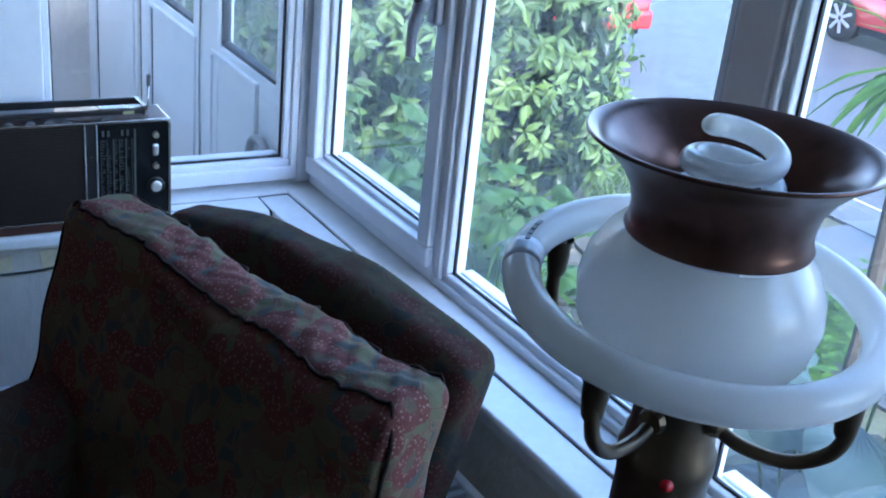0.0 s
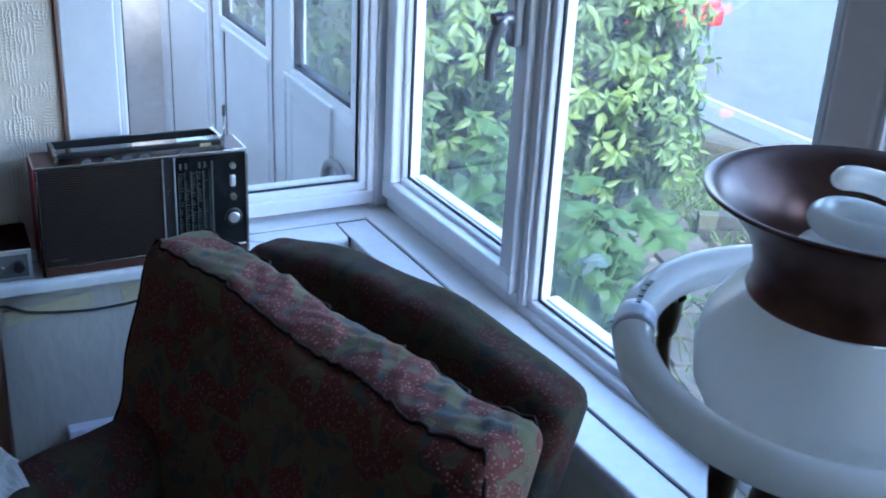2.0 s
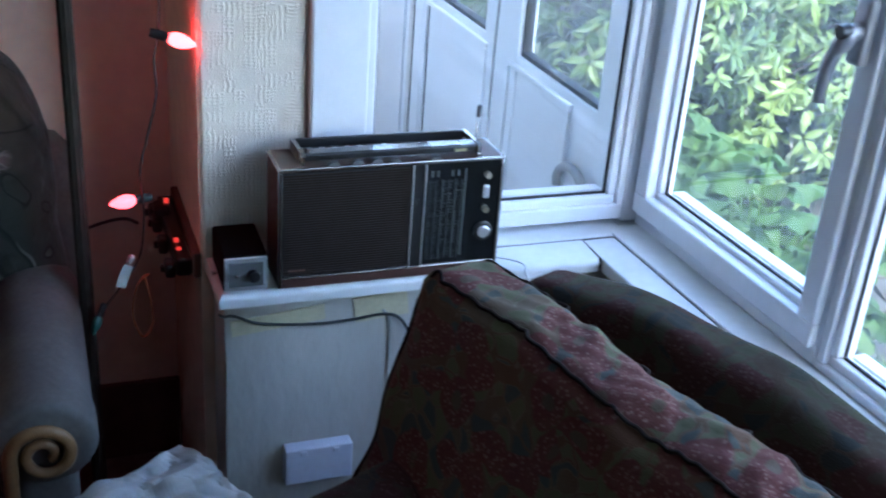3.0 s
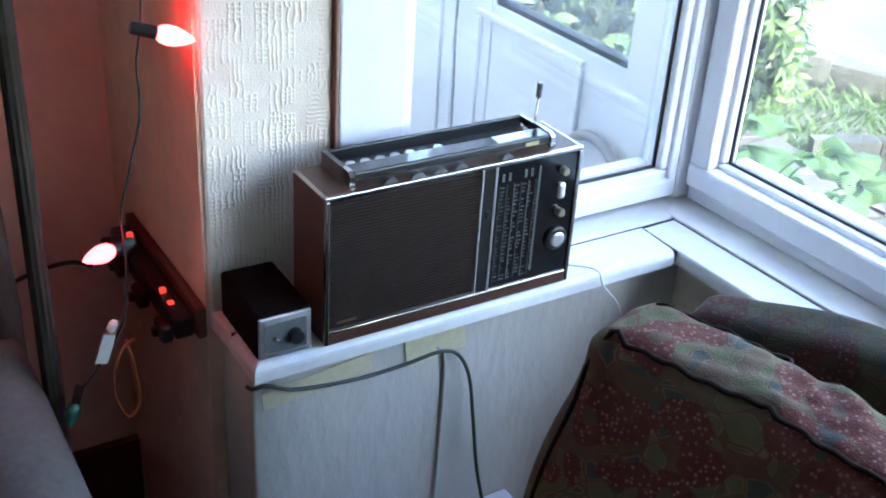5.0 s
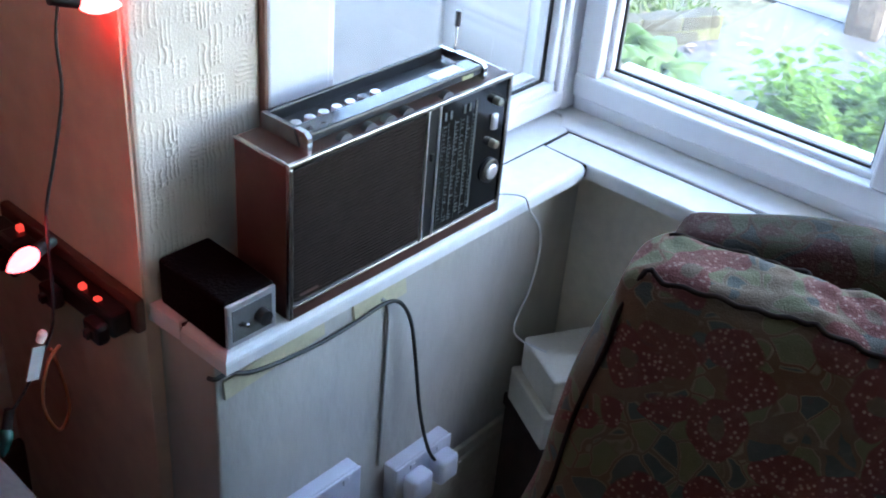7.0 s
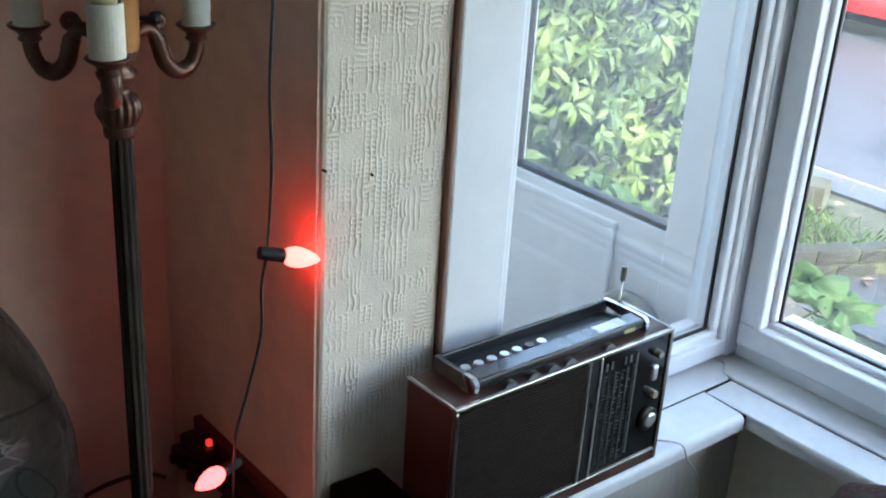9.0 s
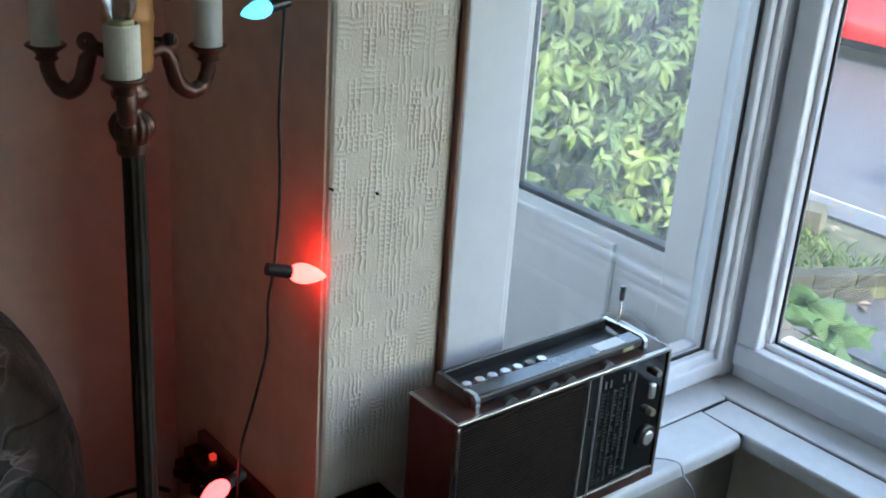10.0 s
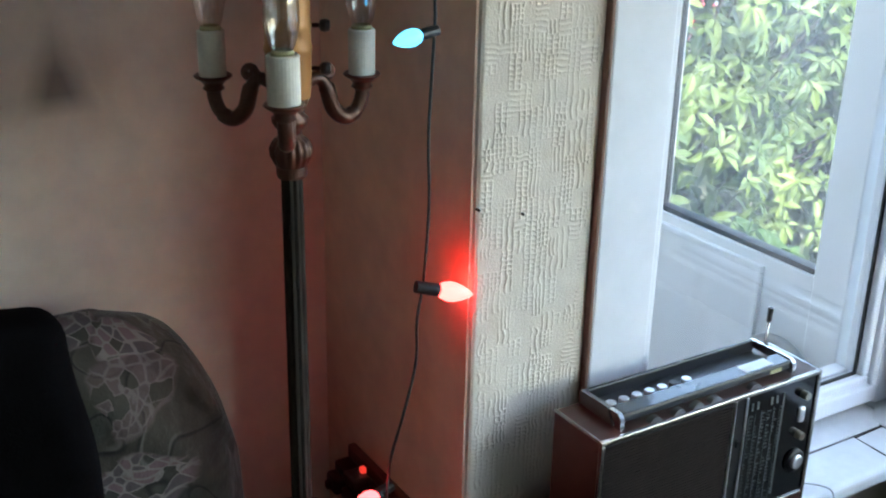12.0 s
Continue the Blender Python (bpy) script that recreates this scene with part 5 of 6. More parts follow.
# ---- candelabra lamp in the corner ----
def candelabra():
    a = thing("floor_lamp", pose(-0.177, 2.305, 0.0) @ Matrix.Diagonal((1.03, 1.03, 0.986, 1)), "tall bronze candelabra floor lamp with cream candle sleeves", "floor lamp")
    # fluted pole
    bm = bmesh.new()
    steps = 40
    rings = []
    for z, r in ((0.04, 0.0160), (0.5, 0.0153), (1.0, 0.0146), (1.425, 0.0138)):
        rings.append([bm.verts.new((r * (1 - 0.10 * (k % 4 == 0) - 0.05 * (k % 2)) * math.cos(2 * math.pi * k / steps), r * (1 - 0.10 * (k % 4 == 0) - 0.05 * (k % 2)) * math.sin(2 * math.pi * k / steps), z)) for k in range(steps)])
    for p, q in zip(rings, rings[1:]):
        for k in range(steps):
            bm.faces.new((p[k], p[(k + 1) % steps], q[(k + 1) % steps], q[k]))
    part("pole", bm, M["pole"], a, "dark fluted metal pole")
    part("foot", lathe(bmesh.new(), [(0.0004, 0.0), (0.14, 0.0), (0.14, 0.012), (0.10, 0.03), (0.03, 0.05), (0.02, 0.08)], 32), M["bronze"], a, smooth=True)
    part("collar", lathe(bmesh.new(), [(0.018, 1.42), (0.0195, 1.424), (0.0195, 1.434), (0.0175, 1.438)], 28), M["bronze"], a)
    knop = [(0.0175, 1.434), (0.022, 1.439), (0.0255, 1.449), (0.0262, 1.460), (0.022, 1.470), (0.015, 1.476), (0.0135, 1.481), (0.018, 1.487), (0.0225, 1.494), (0.023, 1.501), (0.016, 1.507), (0.0205, 1.516), (0.0235, 1.525), (0.0235, 1.54), (0.019, 1.547)]
    bm = lathe(bmesh.new(), knop, 96)
    for v in bm.verts:
        ribs = math.cos(16 * math.atan2(v.co.y, v.co.x))
        k = 1 + (0.055 * ribs if 1.444 < v.co.z < 1.472 else 0.04 * ribs if 1.515 < v.co.z < 1.545 else 0.0)
        v.co.x, v.co.y = v.co.x * k, v.co.y * k
    part("turned_knop", bm, M["bronze"], a, "turned and ribbed bronze knop", smooth=True)
    col = [(0.0265, 1.528), (0.0285, 1.56), (0.0285, 1.585), (0.0298, 1.588), (0.0298, 1.594), (0.0285, 1.597), (0.0285, 1.615), (0.0298, 1.618), (0.0298, 1.624), (0.0285, 1.627), (0.0285, 1.72)]
    part("centre_column", lathe(bmesh.new(), col, 36), M["column"], a, "honey-coloured brass centre column", smooth=True)
    for z in (1.565, 1.620):
        d = Matrix.Translation((0, 0, z)) @ Matrix.Rotation(radians(-28), 4, "Z") @ Matrix.Rotation(math.pi / 2, 4, "Y")
        part("switch_key", lathe(bmesh.new(), [(0.003, 0.024), (0.003, 0.038), (0.0075, 0.040), (0.0085, 0.046), (0.0065, 0.051), (0.0004, 0.052)], 14, d), M["black"], a, "black turn switch key")
    for ang in (243, 129, 5):
        c, s = math.cos(radians(ang)), math.sin(radians(ang))
        P = lambda r, z: Vector((r * c, r * s, z))
        R = 0.106
        path = smooth_path([P(0.018, 1.540), P(0.040, 1.548), P(0.053, 1.534), P(0.062, 1.505), P(0.079, 1.490), P(0.096, 1.496), P(0.105, 1.514), P(R, 1.530)], 6)
        arm = part("arm", tube(bmesh.new(), path, [0.0085] * 12 + [0.0105] * 18 + [0.0092] * 13, 12), M["bronze"], a, "scrolled bronze arm", smooth=True)
        curl = [P(0.054 + 0.010 * (1 - k / 18) * math.cos(2.2 - k * 0.42), 1.553 + 0.010 * (1 - k / 18) * math.sin(2.2 - k * 0.42)) for k in range(16)]
        part("curl", tube(bmesh.new(), [P(0.034, 1.542), P(0.045, 1.556)] + curl, 0.005, 8), M["bronze"], arm, smooth=True)
        off = Matrix.Translation((R * c, R * s, -0.066))
        part("cup", lathe(bmesh.new(), [(0.0085, 1.590), (0.014, 1.594), (0.0115, 1.599), (0.0155, 1.604), (0.0215, 1.608), (0.0245, 1.611), (0.0225, 1.613), (0.0150, 1.611)], 28, off), M["bronze"], arm, smooth=True)
        sr = 0.0192 if ang == 243 else 0.0172
        part("candle_sleeve", lathe(bmesh.new(), [(sr, 1.609), (sr, 1.670), (sr - 0.002, 1.672), (sr - 0.002, 1.664)], 28, off), M["candle"], arm, "cream candle sleeve, stained")
        part("bulb_cap", lathe(bmesh.new(), [(0.0135, 1.664), (0.0135, 1.674), (0.0115, 1.677)], 20, off), M["label_y"], arm, "brass bulb cap")
        part("clear_bulb", lathe(bmesh.new(), [(0.0115, 1.675), (0.0150, 1.684), (0.0195, 1.705), (0.0205, 1.725), (0.0180, 1.748), (0.011, 1.772), (0.003, 1.790), (0.0004, 1.792)], 24, off), M["bulb_glass"], arm, "clear glass candle bulb", smooth=True)
    return a


candelabra()


# ---- string of coloured bulbs ----
def string_lights():
    a = thing("string_lights", Matrix(), "string of coloured bulbs on dark wire hanging beside pier", "string lights")
    wire = smooth_path([(-0.018, 2.225, CEIL_Z), (-0.014, 2.225, 2.0), (-0.014, 2.222, 1.66), (-0.013, 2.222, 1.60), (-0.018, 2.225, 1.46), (-0.014, 2.228, 1.36), (-0.018, 2.232, 1.25), (-0.028, 2.232, 1.19), (-0.027, 2.236, 1.12), (-0.046, 2.238, 1.04), (-0.062, 2.245, 0.97), (-0.058, 2.262, 0.905), (-0.058, 2.266, 0.85), (-0.068, 2.262, 0.78), (-0.092, 2.262, 0.735), (-0.125, 2.262, 0.690), (-0.15, 2.27, 0.655)], 6)
    part("wire", tube(bmesh.new(), wire, 0.0022, 8), M["cable"], a, "thin black wire", smooth=True)

    def bulb(at, way, mat, label, size=1.0, socket=M["black"]):
        m = Matrix.Translation(at) @ Vector((0, 0, 1)).rotation_difference(Vector(way)).to_matrix().to_4x4() @ Matrix.Scale(size, 4)
        part("bulb_socket", lathe(bmesh.new(), [(0.0004, -0.004), (0.0085, -0.004), (0.0092, 0.012), (0.0092, 0.030), (0.0078, 0.031)], 18, m), socket, a, "dark plastic bulb socket")
        return part("bulb", lathe(bmesh.new(), [(0.0075, 0.030), (0.0118, 0.036), (0.0140, 0.045), (0.0135, 0.055), (0.0105, 0.066), (0.0060, 0.076), (0.0018, 0.082), (0.0003, 0.083)], 24, m), mat, a, label, smooth=True)
    bulb((-0.031, 2.224, 1.243), (0.95, -0.20, -0.26), M["red_bulb"], "glowing red bulb")
    bulb((-0.018, 2.212, 1.593), (-0.96, -0.12, -0.13), M["blue_bulb"], "glowing pale blue bulb", 0.80)
    bulb((-0.045, 2.280, 0.895), (-0.93, -0.34, 0.02), M["red_bulb_dim"], "glowing red bulb", socket=M["green_socket"])
    tag = part("paper_tag", boxes((-0.011, 0.011, -0.001, 0.001, -0.025, 0.025), bevel=0.0005), M["label"], a, "small white paper tag")
    tag.matrix_local = pose(-0.103, 2.256, 0.735, 0, 22, 10)
    part("wire_clip", lathe(bmesh.new(), [(0.0004, -0.008), (0.006, -0.008), (0.007, 0.004), (0.004, 0.009), (0.0004, 0.009)], 14, pose(-0.088, 2.258, 0.772, 0, 30, 0)), M["label"], a, "pale plastic wire clip")
    bulb((-0.145, 2.268, 0.668), (-0.35, -0.2, -0.75), M["green_bulb"], "unlit green bulb", 0.8)


M["green_socket"] = material("green_socket", (0.028, 0.060, 0.056), 0.45, vary=0.15)
M["green_bulb"] = material("green_bulb", (0.02, 0.10, 0.08), 0.15, spec=0.6)
string_lights()


def socket_bar():
    a = thing("extension_lead", pose(PIER_X - 0.004, 2.385, 0.768), "black mains extension bar with red neons on pier", "power strip")
    part("mounting_board", boxes((-0.016, 0.0, -0.172, 0.185, -0.030, 0.026), bevel=0.004), M["bar_board"], a, "brown wooden mounting board")
    part("casing", boxes((-0.048, -0.016, -0.160, 0.175, -0.030, 0.010), bevel=0.006), M["black"], a)
    for y, w in ((-0.138, 0.020), (-0.025, 0.020), (0.085, 0.022), (0.145, 0.020)):
        plug = part("plug", boxes((-0.070, -0.048, y - w, y + w, -0.034, 0.000), bevel=0.007), M["black"], a, "black mains plug")
        part("flex_collar", boxes((-0.078, -0.068, y - 0.006, y + 0.006, -0.024, -0.010), bevel=0.002), M["black"], plug)
    for y, z in ((-0.075, 0.006), (-0.112, 0.002), (0.085, 0.028)):
        part("neon", boxes((-0.042, -0.032, y - 0.005, y + 0.005, z + 0.001, z + 0.012), bevel=0.002), M["neon"], a, "red neon indicator")
    part("plug", boxes((-0.066, -0.030, 0.062, 0.108, 0.008, 0.030), bevel=0.007), M["black"], a, "black adaptor plug standing up")


socket_bar()


def cord(name, pts, r, mat, label, cat="cable", n=8):
    return tagged(part(name, tube(bmesh.new(), smooth_path(pts, n), r, 8), mat, smooth=True), label, cat)


WY = 2.093
cord("mains_cable", [(0.062, 2.100, 0.712), (0.068, 2.090, 0.712), (0.09, 2.088, 0.712), (0.14, 2.087, 0.690), (0.245, 2.087, 0.676), (0.33, 2.087, 0.676), (0.395, 2.086, 0.682), (0.432, 2.084, 0.668), (0.455, 2.078, 0.62), (0.466, 2.070, 0.53), (0.478, 2.062, 0.42), (0.50, 2.052, 0.32), (0.535, 2.045, 0.262)], 0.0034, M["cable"], "dark grey mains cable taped along low wall", n=6)
cord("painted_cable", [(0.395, 2.0915, 0.690), (0.410, 2.0915, 0.665), (0.414, 2.0915, 0.60), (0.412, 2.0915, 0.45), (0.410, 2.0915, 0.318)], 0.0035, M["cable_paint"], "painted-over cable running down the low wall")
cord("white_wire", [(0.60, 2.12, SILL_Z + 0.004), (0.66, 2.08, SILL_Z + 0.005), (0.683, 2.046, SILL_Z + 0.006), (0.690, 2.034, SILL_Z - 0.02), (0.742, 2.045, 0.70), (0.775, 2.06, 0.62), (0.760, 2.06, 0.55), (0.715, 2.05, 0.48), (0.74, 1.99, 0.455)], 0.002, M["cable_white"], "thin white wire trailing over the sill edge")
cord("hanging_cable", [(-0.36, 2.60, 0.585), (-0.24, 2.60, 0.655), (-0.14, 2.58, 0.705), (-0.08, 2.54, 0.735), (-0.050, 2.51, 0.735)], 0.004, M["cable"], "black cord drooping across the alcove wall")
cord("orange_cord", [(-0.050, 2.285, 0.722), (-0.075, 2.282, 0.70), (-0.088, 2.285, 0.63), (-0.070, 2.285, 0.575), (-0.048, 2.288, 0.60), (-0.050, 2.292, 0.66), (-0.060, 2.295, 0.715)], 0.0028, M["cord_orange"], "looped orange flex below the extension bar")
for x, z, w, h, ry in ((0.178, 0.690, 0.190, 0.034, 4), (0.392, 0.698, 0.115, 0.056, 8)):
    bm = boxes((-w / 2, w / 2, -0.0022, 0.0012, -h / 2, h / 2))
    for v in bm.verts:
        v.co.z += 0.004 * math.sin(v.co.x * 90)
    ob = tagged(part("masking_tape", bm, M["tape"]), "piece of yellowed masking tape on low wall", "tape", group="tape on the low wall")
    ob.matrix_world = pose(x, WY, z, 0, -ry, 0)


def wall_socket(m, plugs):
    a = thing("wall_socket", m, "white double wall socket with plugs above skirting" if plugs else "pale lilac surface box of a socket on low wall", "socket")
    part("back_box", boxes((-0.073, 0.073, -0.028, 0.0, -0.043, 0.043), bevel=0.004), M["white_plastic"], a)
    part("face_plate", boxes((-0.0735, 0.0735, -0.034, -0.028, -0.0435, 0.0435), bevel=0.003), M["white_plastic"], a)
    for x in (-0.034, 0.036) if plugs else ():
        part("plug", boxes((x - 0.025, x + 0.025, -0.068, -0.034, -0.030, 0.026), bevel=0.008, seg=3), M["white_plastic"], a, "white mains plug")
    for x in (-0.034, 0.036):
        part("switch", boxes((x - 0.007, x + 0.007, -0.038, -0.034, 0.028, 0.040), bevel=0.002), M["white_plastic"], a)


wall_socket(pose(0.50, 2.0945, 0.268), True)
wall_socket(pose(0.262, 2.0945, 0.345), False)


def foam_block(m, w, d, h, label):
    a = thing("packing_block", m, label, "packing foam")
    part("slab", boxes((-w / 2, w / 2, -d / 2, d / 2, 0, h * 0.5), bevel=0.005), M["foam"], a)
    part("raised_step", boxes((-w / 2 + 0.014, w / 2 - 0.03, -d / 2 + 0.008, d / 2 - 0.01, h * 0.5 - 0.002, h), bevel=0.006), M["foam"], a)
    part("end_lug", boxes((w / 2 - 0.045, w / 2 + 0.004, -d / 2 + 0.04, d / 2 - 0.04, h * 0.45, h * 0.8), bevel=0.005), M["foam"], a)


dark_box = thing("storage_box", pose(0.80, 1.955, 0.0, 0, 0, -22), "dark storage box on the floor in the bay corner", "box")
part("box", boxes((-0.085, 0.085, -0.10, 0.10, 0.0, 0.26), bevel=0.004), M["leather"], dark_box)
part("lid", boxes((-0.089, 0.089, -0.104, 0.104, 0.26, 0.29), bevel=0.004), M["leather"], dark_box)
foam_block(pose(0.795, 1.955, 0.291, 0, 0, -28), 0.19, 0.16, 0.155, "chunky off-white packing block stacked in corner")


def radiator():
    a = thing("radiator", FRONT, "white double panel radiator under bay window", "radiator")
    y0, y1 = -0.30, 1.22
    for x in (0.80, 0.895):
        bm = boxes((x - 0.009, x + 0.009, y0, y1, 0.12, 0.60), bevel=0.006)
        part("panel", bm, M["upvc"], a)
    bm = bmesh.new()
    for k in range(50):
        y = y0 + 0.02 + k * 0.03
        box(bm, 0.812, 0.884, y, y + 0.014, 0.585, 0.592)
    tagged(part("top_grille", bm, M["upvc"], a), kind="stuff")
    part("side_cover", boxes((0.812, 0.884, y1 - 0.006, y1, 0.12, 0.60)), M["upvc"], a)
    for y in (0.0, 0.95):
        part("bracket", boxes((0.904, 0.925, y, y + 0.03, 0.2, 0.5)), M["alu"], a)


radiator()

cord("porch_cable", [(0.985, 2.990, 1.75), (0.984, 2.996, 1.45), (0.985, 2.992, 1.15), (0.984, 2.998, 0.90), (0.985, 2.990, 0.62), (0.986, 2.992, 0.30)], 0.0035, M["stick"], "thin grey cable hanging inside the porch")

# walking stick standing in the porch
bm = bmesh.new()
pts = [(0.975, 2.36, -0.1), (0.975, 2.36, 0.40), (0.975, 2.36, 0.74)] + [(0.975, 2.435 - 0.075 * math.cos(t), 0.772 + 0.054 * math.sin(t)) for t in [k * math.pi / 10 for k in range(12)]]
tube(bm, smooth_path(pts, 4), 0.0120, 12)
tagged(part("walking_stick", bm, M["stick"], smooth=True), "grey crook-handled walking stick leaning in the porch", "walking stick")


# nails left in the pier and a small hook on the back wall
for x, y, z in ((0.053, PIER_Y, 1.345), (0.127, PIER_Y, 1.327)):
    m = Matrix.Translation((x, y - 0.0035, z)) @ Matrix.Rotation(math.pi / 2, 4, "X")
    tagged(part("nail", lathe(bmesh.new(), [(0.0004, -0.006), (0.0018, -0.006), (0.0020, 0.002), (0.0012, 0.0035), (0.0004, 0.004)], 12, m), M["black"]), "rusty nail head stuck in the embossed wallpaper", "nail", group="nails in the pier")

# ---- outdoors ----
GZ = -0.25
RZ = -0.95                            # the road lies lower than the garden
setting("ground", boxes((1.17, 4.80, -300, 300, GZ - 0.3, GZ - 0.02), (-300, 1.17, 4.76, 300, GZ - 0.3, GZ - 0.02), (18.0, 400, -300, 300, RZ - 0.3, RZ + 0.06)), M["soil"], "weedy soil and leaf litter of the front garden", "ground")
bm = bmesh.new()
rows = [[bm.verts.new((x, y, z)) for x, z in ((4.78, GZ), (5.1, GZ - 0.03), (6.9, RZ + 0.03), (7.3, RZ), (18.0, RZ), (18.0, RZ - 0.3), (4.78, RZ - 0.3))] for y in (-300, 300)]
for k in range(7):
    bm.faces.new((rows[0][k], rows[0][(k + 1) % 7], rows[1][(k + 1) % 7], rows[1][k]))
bm.faces.new(rows[0][::-1])
bm.faces.new(rows[1])
bmesh.ops.recalc_face_normals(bm, faces=bm.faces[:])
setting("road", bm, M["asphalt"], "grey asphalt road falling away in front of the house", "road")
setting("driveway", boxes((3.34, 4.78, -60, 3.46, GZ - 0.03, GZ - 0.004)), M["asphalt"], "grey tarmac drive beside the garden bed", "driveway")
setting("road_line", boxes((-0.055, 0.055, -60, 60, -0.01, 0.006)), M["line"], "worn pale edge line on the road", "road marking").matrix_world = pose(6.42, 0, GZ - 0.499, 0, 19.6, 0)


def mesh_part(name, verts, faces, mat, parent=None, label="", smooth=False):
    me = bpy.data.meshes.new(name)
    me.from_pydata(verts, [], faces)
    me.materials.append(mat)
    if smooth:
        me.polygons.foreach_set("use_smooth", [True] * len(me.polygons))
    ob = new(name, me)
    ob.parent = parent
    if label:
        ob["label"] = label
    return ob


def add_leaf(V, F, at, way, up, length, width, fold=0.25, droop=0.25):
    """One pointed leaf, folded along its rib and drooping at the tip: eight triangles."""
    t = way.normalized()
    side = t.cross(up)
    if side.length < 1e-4:
        side = t.orthogonal()
    side.normalize()
    nrm = side.cross(t)
    b = len(V)
    for s, w, d in ((0.0, 0.0, 0.0), (0.30, 0.42, 0.05), (0.62, 0.40, 0.3)):
        c = at + t * (length * s) - nrm * (droop * d * length)
        if w == 0:
            V.append(c)
        else:
            V.append(c + side * (width * w) + nrm * (fold * width * w))
            V.append(c)
            V.append(c - side * (width * w) + nrm * (fold * width * w))
    V.append(at + t * length - nrm * (droop * length))
    F.extend(((b, b + 1, b + 2), (b, b + 2, b + 3), (b + 1, b + 4, b + 5, b + 2), (b + 2, b + 5, b + 6, b + 3), (b + 4, b + 7, b + 5), (b + 5, b + 7, b + 6)))


def laurel():
    rng = random.Random(11)
    a = thing("laurel_bush", pose(2.68, 4.82, GZ - 0.02), "large evergreen shrub with glossy drooping leaves by the path", "bush")
    # lobes of the crown, relative to the foot
    lobes = [((0.0, 0.0, 1.25), (1.0, 0.95, 1.1)), ((0.50, -0.45, 0.95), (0.55, 0.5, 0.75)), ((-0.55, -0.35, 1.5), (0.75, 0.75, 0.9)), ((0.2, 0.3, 1.9), (0.9, 0.9, 0.8)), ((-0.75, 0.5, 1.2), (0.8, 0.9, 1.0)), ((0.52, -0.52, 1.42), (0.42, 0.40, 0.52)), ((0.35, -0.60, 0.50), (0.60, 0.42, 0.55)), ((-0.55, -0.65, 0.75), (0.6, 0.5, 0.7)), ((0.72, -0.45, 0.55), (0.38, 0.4, 0.55))]
    V, F = [], []
    stems = []
    for (cx, cy, cz), (rx, ry, rz) in lobes:
        count = int(560 * (rx * ry + ry * rz + rx * rz) / 2.2)
        for _ in range(count):
            d = Vector((rng.gauss(0, 1), rng.gauss(0, 1), rng.gauss(0, 1))).normalized()
            if d.z < -0.75:
                continue
            k = 0.80 + 0.24 * rng.random() + 0.10 * noise.noise(d * 3.1)
            c = Vector((cx + rx * d.x * k, cy + ry * d.y * k, cz + rz * d.z * k))
            if c.z < 0.22:
                continue
            out = Vector((d.x / rx, d.y / ry, d.z / rz + 0.25)).normalized()
            side = out.orthogonal().normalized()
            n = rng.randint(5, 8)
            ph = rng.random() * 6.28
            for q in range(n):
                th = ph + q * 2.4
                rad = (Matrix.Rotation(th, 3, out) @ side)
                lift = rng.uniform(-0.25, 0.8)
                way = (rad + out * lift + Vector((0.25 * rng.gauss(0, 1), 0.25 * rng.gauss(0, 1), -0.40 - 0.5 * rng.random()))).normalized()
                L = rng.uniform(0.054, 0.106)
                add_leaf(V, F, c + rad * 0.008, way, out + Vector((0, 0, 0.4)), L, L * rng.uniform(0.33, 0.43), 0.3, rng.uniform(0.1, 0.35))
            if rng.random() < 0.16:
                stems.append(c)
    crown = mesh_part("crown", V, F, M["laurel"], a)
    tagged(crown, kind="stuff")
    bm = bmesh.new()
    for k, c in enumerate(stems[:150]):
        base = Vector((rng.uniform(-0.2, 0.2), rng.uniform(-0.2, 0.2), 0.0))
        mid = Vector((c.x * 0.45, c.y * 0.45, c.z * 0.55))
        tube(bm, smooth_path([base, mid, c], 3), [0.022, 0.018, 0.014, 0.011, 0.008, 0.006, 0.004], 5)
    part("branches", bm, M["bark"], a)
    bm = bmesh.new()
    lathe(bm, [(0.11, 0.0), (0.08, 0.15), (0.07, 0.5), (0.05, 0.9)], 10)
    part("trunk", bm, M["bark"], a)
    # leafy mass inside the crown, its leaf colour darkened for the shade there
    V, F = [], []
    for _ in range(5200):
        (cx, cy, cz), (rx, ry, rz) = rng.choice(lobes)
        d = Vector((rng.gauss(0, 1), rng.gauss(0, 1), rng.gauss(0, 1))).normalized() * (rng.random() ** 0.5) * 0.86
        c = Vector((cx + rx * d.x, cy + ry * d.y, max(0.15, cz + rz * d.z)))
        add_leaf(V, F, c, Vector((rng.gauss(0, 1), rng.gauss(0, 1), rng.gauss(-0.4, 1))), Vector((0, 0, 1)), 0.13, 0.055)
    tagged(mesh_part("inner_leaves", V, F, M["laurel_shade"], a), kind="stuff")
    return a


# darker copy of the laurel leaf, shade put into the colour
M["laurel_shade"] = leaf_material("laurel_inner_shade", (0.014, 0.028, 0.010), (0.035, 0.062, 0.020))
laurel()


